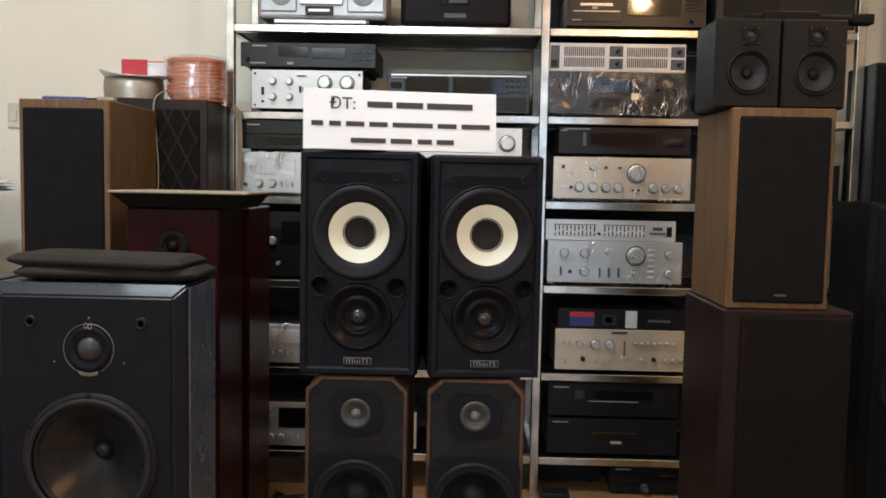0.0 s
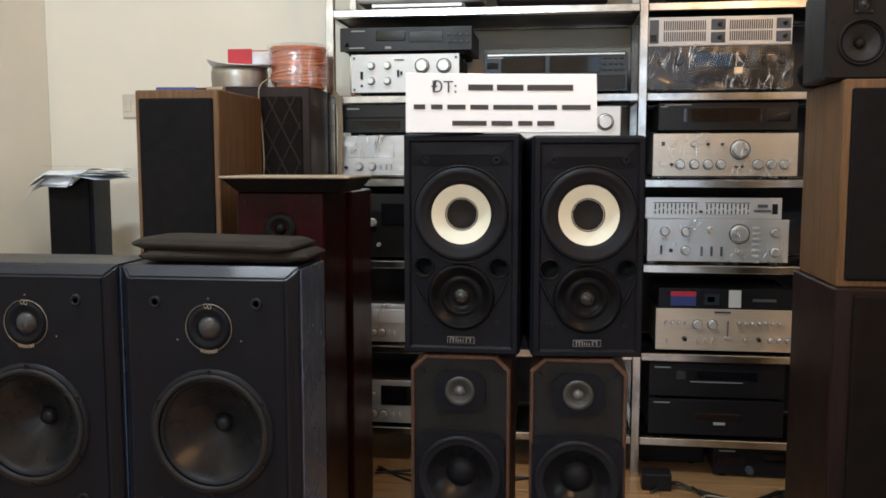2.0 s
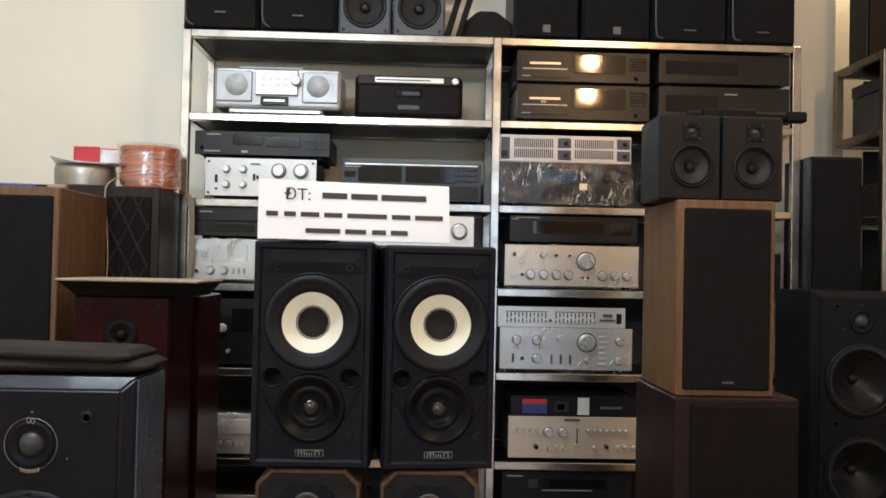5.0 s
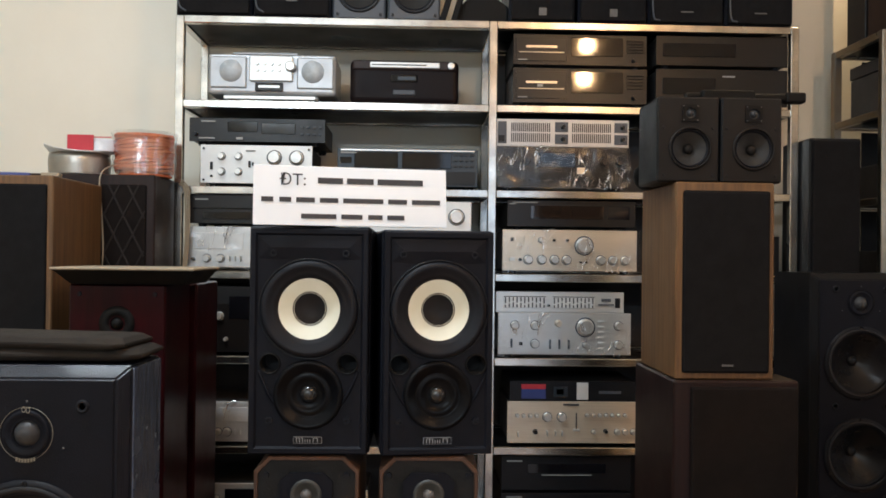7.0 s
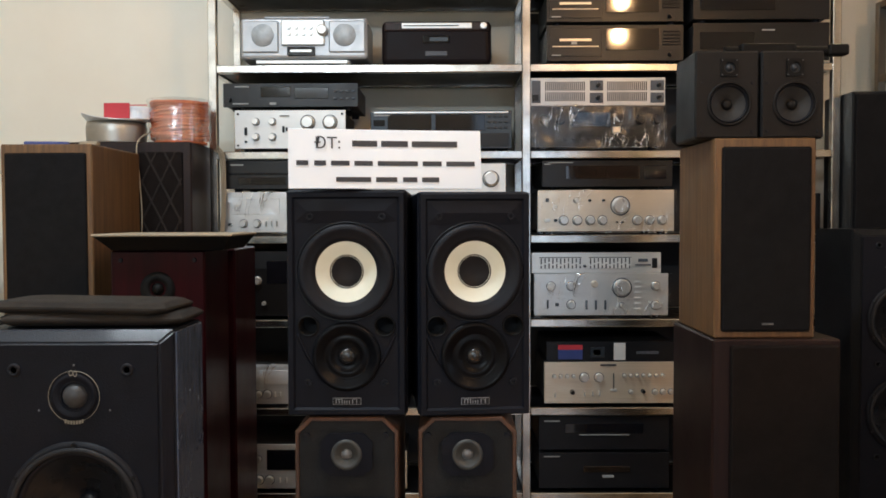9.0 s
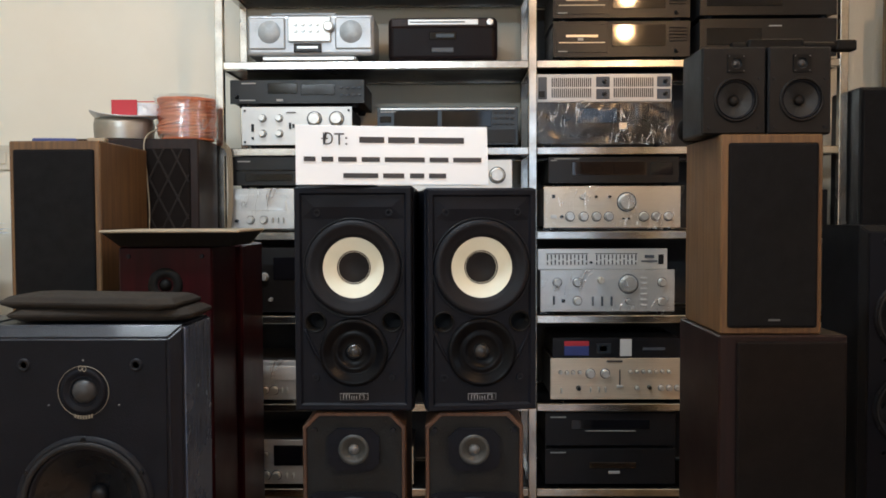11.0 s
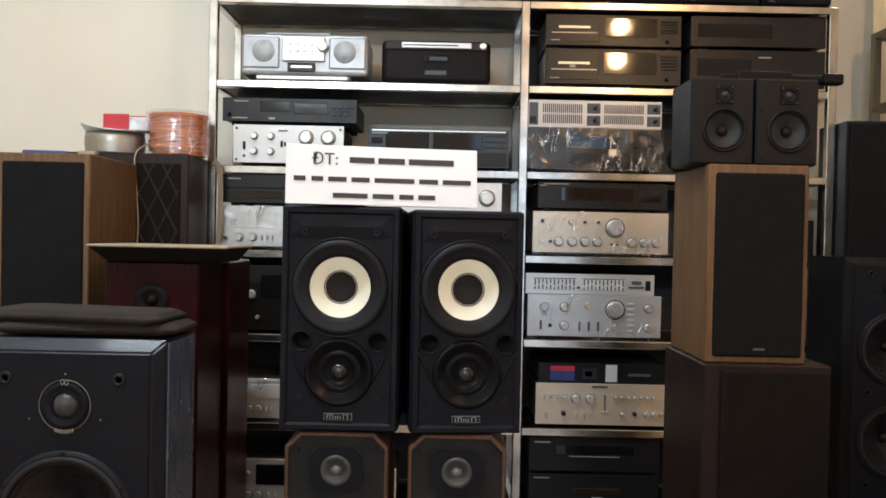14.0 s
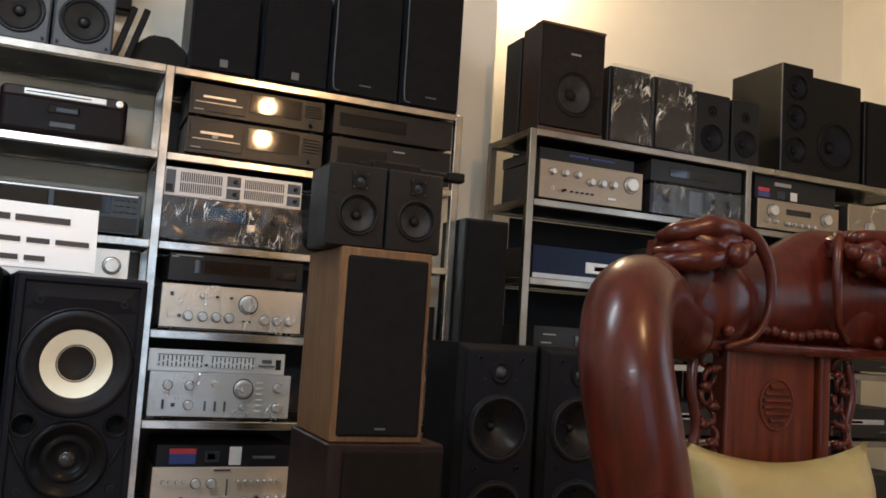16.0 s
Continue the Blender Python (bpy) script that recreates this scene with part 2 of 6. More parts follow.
M = {
    "wall": mat("wall_paint", (0.80, 0.77, 0.67), 0.7, col2=(0.755, 0.72, 0.62), scale=1.6, bump=0.15, bscale=90),
    "ceiling": mat("ceiling_paint", (0.82, 0.80, 0.76), 0.8, scale=2),
    "floor": mat("floor_laminate", (0.42, 0.25, 0.11), 0.32, col2=(0.26, 0.14, 0.06), scale=5, stretch=(1.2, 14, 14)),
    "steel": mat("stainless_steel", (0.74, 0.71, 0.65), 0.22, 1.0, col2=(0.40, 0.38, 0.35), scale=5, stretch=(1.6, 1, 1.6), rvar=0.14),
    # the same steel, darkened in colour for the weaker reflections in the recess
    "dimsteel": mat("dimmed_steel", (0.36, 0.33, 0.28), 0.3, 1.0, col2=(0.22, 0.20, 0.17), scale=3, rvar=0.1),
    "shelf": mat("dark_shelf_sheet", (0.010, 0.010, 0.0105), 0.34, 0.0, col2=(0.006, 0.006, 0.0065), scale=3, stretch=(1, 7, 1), rvar=0.2, spec=0.06),
    "vinyl": mat("black_ash_vinyl", (0.0084, 0.0101, 0.0170), 0.40, col2=(0.0050, 0.0061, 0.0102), scale=5, stretch=(40, 40, 2), bump=0.25, bscale=14, spec=0.24, coat=0.04),
    "blackpaint": mat("black_satin_paint", (0.0072, 0.0076, 0.009), 0.42, bump=0.2, bscale=400, spec=0.2),
    "baffle": mat("grained_black_baffle", (0.0068, 0.0076, 0.0118), 0.52, bump=0.22, bscale=520, scale=20, spec=0.12),
    "greybaffle": mat("dull_dark_grey_baffle", (0.0175, 0.0180, 0.0185), 0.6, col2=(0.0125, 0.013, 0.0135), scale=14, bump=0.3, bscale=300, spec=0.12),
    "plastic": mat("black_plastic", (0.0082, 0.0086, 0.0106), 0.33, scale=15, spec=0.25),
    "rubber": mat("black_rubber", (0.0085, 0.0092, 0.0128), 0.5, scale=15, spec=0.18),
    "hole": mat("port_inside", (0.012, 0.012, 0.0125), 0.9),
    "cloth": mat("black_grille_cloth", (0.0098, 0.0094, 0.0102), 0.85, col2=(0.0070, 0.0067, 0.0073), scale=30, bump=0.7, bscale=900, spec=0.12),
    "browncloth": mat("dark_brown_grille_cloth", (0.0115, 0.0082, 0.0070), 0.85, col2=(0.0082, 0.0058, 0.0050), scale=30, bump=0.7, bscale=900, spec=0.12),
    "padcloth": mat("worn_brown_cloth", (0.023, 0.0185, 0.0145), 0.85, col2=(0.014, 0.011, 0.009), scale=22, bump=0.6, bscale=700, spec=0.25),
    "oak": mat("oak_veneer", (0.165, 0.084, 0.030), 0.5, col2=(0.078, 0.038, 0.015), scale=5, stretch=(16, 16, 0.7), bump=0.12, bscale=18, detail=8),
    "palewood": mat("pale_board_edge", (0.36, 0.29, 0.20), 0.7, scale=10),
    "walnut": mat("walnut_edge", (0.080, 0.033, 0.0145), 0.55, col2=(0.042, 0.018, 0.0085), scale=4, stretch=(20, 20, 2)),
    "cherry": mat("dark_cherry_gloss", (0.023, 0.0014, 0.0026), 0.34, col2=(0.009, 0.0008, 0.0014), scale=3, stretch=(14, 14, 1), coat=0.0, spec=0.13),
    "darkwood": mat("dark_brown_wood", (0.0175, 0.0074, 0.0062), 0.42, col2=(0.0095, 0.0043, 0.0038), scale=4, stretch=(16, 16, 1.2), spec=0.3),
    "rosewood": mat("polished_rosewood", (0.064, 0.0096, 0.0052), 0.29, col2=(0.036, 0.0056, 0.0036), scale=6, stretch=(11, 11, 1.5), coat=0.07, rvar=0.06, spec=0.27),
    "alu": mat("brushed_aluminium", (0.66, 0.66, 0.645), 0.34, 0.6, col2=(0.56, 0.56, 0.545), scale=3, stretch=(2, 60, 160), rvar=0.07),
    "champ": mat("champagne_aluminium", (0.70, 0.61, 0.48), 0.34, 0.6, col2=(0.60, 0.51, 0.40), scale=3, stretch=(2, 60, 160), rvar=0.07),
    # champagne aluminium again, with the recess rack's shade put into its colour
    "bronze": mat("shaded_champagne_aluminium", (0.33, 0.265, 0.19), 0.36, 0.6, col2=(0.27, 0.215, 0.155), scale=3, stretch=(2, 60, 160), rvar=0.07),
    "warmblack": mat("worn_brownish_black_front", (0.0125, 0.0110, 0.0102), 0.55, col2=(0.009, 0.0078, 0.0072), scale=12, bump=0.3, bscale=400, spec=0.15),
    "whiteface": mat("pale_silver_faceplate", (0.74, 0.75, 0.74), 0.42, 0.35, scale=5),
    "bluegrey": mat("blue_grey_metal_face", (0.034, 0.043, 0.052), 0.36, 0.5, scale=5),
    "navy": mat("navy_blue_face", (0.006, 0.013, 0.042), 0.36, 0.2, scale=5, col2=(0.004, 0.008, 0.026), spec=0.2),
    "greyplastic": mat("grey_plastic", (0.060, 0.069, 0.084), 0.5, scale=9, bump=0.2, bscale=500),
    "silverplastic": mat("silver_plastic", (0.46, 0.475, 0.49), 0.38, 0.55, col2=(0.37, 0.38, 0.395), scale=8),
    "glass": mat("smoked_display_glass", (0.006, 0.006, 0.008), 0.06, scale=8, rvar=0.03),
    "brownglass": mat("smoky_brown_deck_glass", (0.022, 0.014, 0.010), 0.05, scale=8, rvar=0.02, spec=0.7),
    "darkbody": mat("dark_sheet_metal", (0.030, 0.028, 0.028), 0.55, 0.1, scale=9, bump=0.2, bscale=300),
    "blackface": mat("black_brushed_face", (0.0088, 0.0080, 0.0080), 0.32, 0.0, scale=4, stretch=(2, 60, 160), spec=0.3),
    "cone": mat("grey_paper_cone", (0.11, 0.11, 0.11), 0.5, scale=30, bump=0.25, bscale=300),
    "polycone": mat("glossy_dark_cone", (0.012, 0.012, 0.0135), 0.28, scale=12, rvar=0.04, spec=0.26),
    "cream": mat("cream_cone", (0.73, 0.75, 0.65), 0.5, col2=(0.67, 0.68, 0.56), scale=16),
    "cap": mat("dull_brown_cap", (0.021, 0.0205, 0.0228), 0.5, scale=30, spec=0.1),
    "smallcone": mat("dull_grey_cone", (0.027, 0.0265, 0.026), 0.5, scale=30, spec=0.2),
    "meshgrey": mat("blue_grey_speaker_mesh", (0.46, 0.50, 0.53), 0.5, 0.3, scale=60, bump=0.5, bscale=900),
    "chrome": mat("turned_metal_knob", (0.66, 0.65, 0.62), 0.36, 0.7, scale=20, rvar=0.05),
    # bluish reflection on the black cabinet sides, painted as a base colour
    "sidesheen": mat("bluish_side_sheen", (0.078, 0.104, 0.165), 0.26, col2=(0.030, 0.040, 0.066), scale=5, stretch=(40, 40, 2), bump=0.2, bscale=14),
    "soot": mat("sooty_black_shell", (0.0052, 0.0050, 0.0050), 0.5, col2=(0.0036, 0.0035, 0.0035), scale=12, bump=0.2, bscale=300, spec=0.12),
    "ringgrey": mat("dull_grey_roll_surround", (0.017, 0.017, 0.019), 0.5, scale=20, spec=0.2),
    "tweetcone": mat("pale_grey_tweeter_cone", (0.038, 0.040, 0.038), 0.45, scale=30),
    "softdome": mat("soft_grey_dome", (0.040, 0.041, 0.044), 0.45, scale=20, spec=0.3),
    "rosepanel": mat("oiled_rosewood_panel", (0.105, 0.0215, 0.0090), 0.36, col2=(0.052, 0.0095, 0.0048), scale=5, stretch=(12, 12, 1.2), spec=0.3),
    "maroon": mat("maroon_black_shell", (0.0066, 0.0034, 0.0040), 0.36, scale=9, spec=0.1),
    "charcoal": mat("charcoal_brown_cloth", (0.020, 0.0165, 0.0145), 0.85, col2=(0.0145, 0.012, 0.0105), scale=30, bump=0.6, bscale=800, spec=0.12),
    "lattice": mat("dull_dark_lattice", (0.022, 0.0165, 0.0145), 0.6, scale=20, spec=0.2),
    "glossblack": mat("glossy_black_shell", (0.0045, 0.0048, 0.006), 0.30, scale=20, rvar=0.04, spec=0.10),
    "darkdome": mat("dark_gloss_dome", (0.016, 0.016, 0.017), 0.2, scale=20, rvar=0.04),
    "dome": mat("grey_dome", (0.11, 0.11, 0.11), 0.3, scale=20),
    "ink": mat("black_ink", (0.03, 0.03, 0.035), 0.6),
    "paper": mat("white_paper", (0.80, 0.85, 0.90), 0.65, col2=(0.77, 0.815, 0.865), scale=7, bump=0.05, bscale=60),
    "whiteprint": mat("white_print", (0.34, 0.34, 0.33), 0.5),
    "goldprint": mat("gold_print", (0.34, 0.31, 0.25), 0.4, 0.5),
    "red": mat("red_card", (0.50, 0.03, 0.045), 0.55),
    "blue": mat("blue_card", (0.03, 0.05, 0.20), 0.5),
    "orange": mat("orange_cable_sheath", (0.72, 0.19, 0.06), 0.45, col2=(0.56, 0.12, 0.035), scale=20),
    "tin": mat("dull_tin", (0.42, 0.40, 0.36), 0.36, 0.9, scale=9),
    "gold_cloth": mat("gold_satin", (0.34, 0.285, 0.125), 0.42, col2=(0.27, 0.22, 0.09), scale=7, bump=0.3, bscale=260),
    "benchcloth": mat("grey_mauve_cloth", (0.10, 0.09, 0.10), 0.85, scale=10, bump=0.5, bscale=400),
    "cable": mat("black_cable", (0.015, 0.015, 0.015), 0.5),
    "film": film_mat("clear_wrap"),
    "thickfilm": film_mat("layered_clear_wrap", 0.24, 0.5),
    "switch": mat("ivory_switch", (0.66, 0.62, 0.52), 0.4),
}


# ---- builders ----
def part(name, bm, material, parent, label="", smooth=False):
    me = bpy.data.meshes.new(name)
    bm.to_mesh(me)
    bm.free()
    if smooth:
        me.polygons.foreach_set("use_smooth", [True] * len(me.polygons))
    me.materials.append(M[material] if isinstance(material, str) else material)
    ob = new(name, me)
    ob.parent = parent
    if label:
        ob["label"] = label
    return ob


def thing(name, m, label, category, group=""):
    ob = new(name)
    ob.empty_display_size = 0.05
    ob.matrix_world = m
    return tagged(ob, label, category, group)


def structure(name, bm, material, label="", smooth=False):
    ob = part(name, bm, material, None, smooth=smooth)
    return tagged(ob, label or name.replace("_", " "), name.split("_")[0], "", "structure")


def box(x0, x1, y0, y1, z0, z1, bev=0.0, bm=None, seg=1):
    one = bmesh.new()
    bmesh.ops.create_cube(one, size=1)
    for v in one.verts:
        v.co = Vector(((x0 + x1) / 2 + v.co.x * (x1 - x0), (y0 + y1) / 2 + v.co.y * (y1 - y0), (z0 + z1) / 2 + v.co.z * (z1 - z0)))
    if bev:
        bmesh.ops.bevel(one, geom=one.edges[:], offset=bev, segments=seg, affect="EDGES", profile=0.5)
    if bm is None:
        return one
    join(bm, one)
    return bm


def join(bm, other):
    me = bpy.data.meshes.new("tmp")
    other.to_mesh(me)
    other.free()
    bm.from_mesh(me)
    bpy.data.meshes.remove(me)


def lathe(profile, cx=0, cy=0, cz=0, axis="y", n=40, bm=None, sx=1.0):
    """Turns (radius, along) pairs round an axis; along grows away from the viewer for y, upwards for z."""
    bm = bm or bmesh.new()
    rings = []
    for r, a in profile:
        ring = []
        for i in range(n if r > 1e-6 else 1):
            u = 2 * math.pi * i / n
            p, q = r * math.cos(u) * sx, r * math.sin(u)
            ring.append(bm.verts.new((cx + p, cy + a, cz + q) if axis == "y" else (cx + p, cy + q, cz + a) if axis == "z" else (cx + a, cy + p, cz + q)))
        rings.append(ring)
    for a, b in zip(rings, rings[1:]):
        for i in range(n):
            j = (i + 1) % n
            if len(a) == 1 and len(b) == 1:
                continue
            if len(a) == 1:
                bm.faces.new((a[0], b[j], b[i]))
            elif len(b) == 1:
                bm.faces.new((a[i], a[j], b[0]))
            else:
                bm.faces.new((a[i], a[j], b[j], b[i]))
    bmesh.ops.recalc_face_normals(bm, faces=bm.faces[:])
    return bm


def tube(points, r, n=8, bm=None, closed=False, taper=None):
    """A round tube along points."""
    bm = bm or bmesh.new()
    pts = [Vector(p) for p in points]
    rings = []
    s = Vector((0.97, 0.13, 0.21))
    for i, p in enumerate(pts):
        d = (pts[min(i + 1, len(pts) - 1)] - pts[max(i - 1, 0)]).normalized()
        s = s - d * s.dot(d)
        s = s.normalized() if s.length > 1e-3 else d.orthogonal().normalized()
        w = s.cross(d)
        k = r * (taper[i] if taper else 1)
        rings.append([bm.verts.new(p + k * (math.cos(a) * s + math.sin(a) * w)) for a in [2 * math.pi * j / n for j in range(n)]])
    for a, b in zip(rings, rings[1:]):
        for i in range(n):
            bm.faces.new((a[i], a[(i + 1) % n], b[(i + 1) % n], b[i]))
    bm.faces.new(rings[0])
    bm.faces.new(rings[-1][::-1])
    bmesh.ops.recalc_face_normals(bm, faces=bm.faces[:])
    return bm


def smooth_path(points, steps=8):
    """Catmull-Rom through points."""
    p = [Vector(q) for q in points]
    p = [2 * p[0] - p[1], *p, 2 * p[-1] - p[-2]]
    out = []
    for i in range(1, len(p) - 2):
        for k in range(steps):
            t = k / steps
            out.append(0.5 * (2 * p[i] + (p[i + 1] - p[i - 1]) * t + (2 * p[i - 1] - 5 * p[i] + 4 * p[i + 1] - p[i + 2]) * t * t + (3 * p[i] - p[i - 1] - 3 * p[i + 1] + p[i + 2]) * t ** 3))
    out.append(p[-2])
    return out


def film_sheet(x0, x1, z0, z1, y, seed, amp=0.0045, nx=44, nz=16, wrap=0.05):
    """Crinkled film over a front, folded back at its ends."""
    bm = bmesh.new()
    grid = []
    for j in range(nz + 1):
        row = []
        for i in range(nx + 1):
            u, v = i / nx, j / nz
            p = Vector((u * 22 + seed * 7.3, v * 9, seed))
            d = noise.noise(p * 0.35) * amp + (1 - abs(noise.noise(p * 0.5)) * 2) * amp * 0.6
            row.append(bm.verts.new((x0 + (x1 - x0) * u, y - 0.004 - abs(d), z0 + (z1 - z0) * v)))
        grid.append(row)
    for j in range(nz):
        for i in range(nx):
            bm.faces.new((grid[j][i], grid[j][i + 1], grid[j + 1][i + 1], grid[j + 1][i]))
    top = [bm.verts.new((v.co.x, y + wrap + 0.02 * noise.noise(v.co * 30), z1 + 0.006)) for v in grid[-1]]
    for i in range(nx):
        bm.faces.new((grid[-1][i], grid[-1][i + 1], top[i + 1], top[i]))
    return bm


def plate(outline, holes, y0, y1, n=40):
    """A flat panel in the x-z plane from y0 (front) back to y1, with round holes (cx, cz, r)."""
    bm = bmesh.new()
    loops = [[bm.verts.new((x, y0, z)) for x, z in outline]]
    for cx, cz, r in holes:
        loops.append([bm.verts.new((cx + r * math.cos(2 * math.pi * i / n), y0, cz + r * math.sin(2 * math.pi * i / n))) for i in range(n)])
    edges = []
    for lp in loops:
        edges += [bm.edges.new((lp[i], lp[(i + 1) % len(lp)])) for i in range(len(lp))]
    bmesh.ops.triangle_fill(bm, use_beauty=True, use_dissolve=False, edges=edges, normal=(0, -1, 0))
    for lp in loops:
        back = [bm.verts.new((v.co.x, y1, v.co.z)) for v in lp]
        for i in range(len(lp)):
            j = (i + 1) % len(lp)
            bm.faces.new((lp[i], lp[j], back[j], back[i]))
    bmesh.ops.recalc_face_normals(bm, faces=bm.faces[:])
    for q in bm.faces:
        if abs(q.normal.y) > 0.99 and q.normal.y > 0:
            q.normal_flip()
    return bm


def rect(x0, x1, z0, z1):
    return [(x0, z0), (x1, z0), (x1, z1), (x0, z1)]


def rect_frame(x0, x1, z0, z1, profile):
    """A rectangular rim: rings of (inset, y)."""
    bm = bmesh.new()
    rings = [[bm.verts.new((x, y, z)) for x, z in rect(x0 + i, x1 - i, z0 + i, z1 - i)] for i, y in profile]
    for a, b in zip(rings, rings[1:]):
        for i in range(4):
            j = (i + 1) % 4
            bm.faces.new((a[i], a[j], b[j], b[i]))
    bmesh.ops.recalc_face_normals(bm, faces=bm.faces[:])
    return bm


def open_front(bm):
    """Takes the large front faces out of a cabinet."""
    bmesh.ops.delete(bm, geom=[q for q in bm.faces if q.normal.y < -0.98 and q.calc_area() > 0.004], context="FACES_ONLY")
    return bm


def driver(parent, cx, cz, r, y=0.0, cone="cone", cap="dome", cap_r=0.3, depth=0.35, frame_r=1.22, frame_mat="rubber", name="woofer", bolts=0, cap_out=True, surround="rubber", ring=None):
    """A loudspeaker unit: frame ring, half-roll surround, sunk cone, dust cap."""
    fr = part(name, lathe([(r * frame_r, y + 0.002), (r * frame_r * 0.99, y - 0.004), (r * 1.1, y - 0.006), (r * 1.07, y - 0.002), (r * 1.07, y + 0.012)], cx, 0, cz), frame_mat, parent, smooth=True)
    prof = [(r * (1.08 - 0.02 * k), y + 0.004 - 0.006 * math.sin(math.pi * k / 8)) for k in range(9)]
    part("surround", lathe(prof, cx, 0, cz), surround, fr, smooth=True)
    d = r * depth
    part("cone", lathe([(r * 0.93, y + 0.003), (r * 0.7, y + 0.003 + d * 0.36), (r * 0.45, y + 0.003 + d * 0.72), (r * cap_r * 0.92, y + 0.003 + d)], cx, 0, cz), cone, fr, smooth=True)
    h = -r * cap_r * 0.5 if cap_out else r * 0.1
    part("dust_cap", lathe([(r * cap_r, y + 0.002 + d * 0.95), (r * cap_r * 0.85, y + d * 0.95 + h * 0.5), (r * cap_r * 0.5, y + d * 0.95 + h * 0.87), (0, y + d * 0.95 + h)], cx, 0, cz), cap, fr, smooth=True)
    if ring:
        part("trim_ring", lathe([(r * 1.12, y - 0.0062), (r * 1.11, y - 0.0085), (r * 1.03, y - 0.0085), (r * 1.02, y - 0.005)], cx, 0, cz), ring, fr, smooth=True)
    for k in range(bolts):
        a = math.pi / bolts + 2 * math.pi * k / bolts
        part("bolt", lathe([(0.0045, y - 0.004), (0.004, y - 0.0075), (0.0018, y - 0.0075), (0.0016, y - 0.0055), (0, y - 0.0055)], cx + r * 1.15 * math.cos(a), 0, cz + r * 1.15 * math.sin(a), n=12), "plastic", fr)
    return fr


def tweeter(parent, cx, cz, r, y=0.0, dome="dome", plate="plastic", plate_r=2.2, deep=0.35):
    pl = part("tweeter", lathe([(r * plate_r, y + 0.002), (r * plate_r * 0.98, y - 0.003), (r * 1.55, y - 0.003), (r * 1.1, y + r * deep * 0.6), (r, y + r * deep)], cx, 0, cz), plate, parent, smooth=True)
    part("dome", lathe([(r * 1.02, y + r * deep), (r * 0.9, y - r * 0.1), (r * 0.6, y - r * 0.42), (r * 0.3, y - r * 0.55), (0, y - r * 0.6)], cx, 0, cz), dome, pl, smooth=True)
    return pl


def cabinet(name, label, category, x0, x1, y, z0, z1, depth, body, bev=0.004, yaw=0.0, group="", holes=None, front=None):
    """A speaker cabinet standing on z0 with its front on y; local x is centred, local y runs back, local z up."""
    w, hgt = x1 - x0, z1 - z0
    th = thing(name, pose((x0 + x1) / 2, y, z0, 0, 0, yaw), label, category, group)
    shell = box(-w / 2, w / 2, 0, depth, 0, hgt, bev)
    part("cabinet_body", open_front(shell) if holes is not None else shell, body, th)
    if holes:
        part("front_panel", plate(rect(-w / 2 + bev, w / 2 - bev, bev, hgt - bev), holes, 0.0, 0.012), front or body, th)
    return th, w, hgt


def grille(parent, x0, x1, z0, z1, material="cloth", t=0.014, badge=None, bm_mat="cone"):
    g = part("grille", box(x0, x1, -t, 0.001, z0, z1, 0.005, seg=2), material, parent)
    if badge:
        bx, bz, bw, bh = badge
        part("badge", box(bx - bw / 2, bx + bw / 2, -t - 0.0015, -t + 0.001, bz - bh / 2, bz + bh / 2), bm_mat, g)
    return g


# ---- the room ----
structure("floor", box(-2.1, 3.85, -3.15, 3.5, -0.12, -0.006), "ink", "dark screed below the laminate floor")
wl = structure("wall_left", box(-2.10, -1.965, -3.15, 3.25, 0, 3.2), "wall", "cream painted plaster wall")
wb = structure("wall_back", box(-1.965, 1.51, 3.12, 3.25, 0, 3.2, 0.004), "wall", "cream painted plaster wall behind the rack")
structure("wall_recess", box(1.51, 3.70, 3.37, 3.5, 0, 3.2), "wall", "cream painted recessed wall lit by a warm bulb")
structure("wall_return", box(1.44, 1.508, 3.25, 3.37, 0, 3.2), "wall", "cream painted return of the recess")
# the opening is made up, out of view, to hold the side fill
side = bmesh.new()
box(3.70, 3.85, -3.15, -0.57, 0, 3.2, bm=side)
box(3.70, 3.85, 0.67, 3.5, 0, 3.2, bm=side)
box(3.70, 3.85, -0.57, 0.67, 0, 0.98, bm=side)
box(3.70, 3.85, -0.57, 0.67, 2.22, 3.2, bm=side)
structure("wall_right", side, "wall", "cream painted side wall with an opening added for the fill light")
rear = bmesh.new()
box(-2.10, 0.25, -3.15, -3.02, 0, 3.2, bm=rear)
box(1.65, 3.70, -3.15, -3.02, 0, 3.2, bm=rear)
box(0.25, 1.65, -3.15, -3.02, 2.25, 3.2, bm=rear)
structure("wall_rear", rear, "wall", "cream painted rear wall with an open doorway")
structure("ceiling", box(-2.1, 3.85, -3.15, 3.5, 3.2, 3.3), "ceiling", "white painted ceiling")

sw = thing("light_switch", pose(-1.618, 3.12, 1.219), "ivory plastic double light switch on the cream wall", "light switch")
part("switch_plate", box(-0.042, 0.042, -0.009, 0.002, -0.045, 0.045, 0.003), "switch", sw)
for dx in (-0.02, 0.02):
    part("rocker", box(dx - 0.013, dx + 0.013, -0.014, -0.007, -0.022, 0.022, 0.002), "switch", sw)


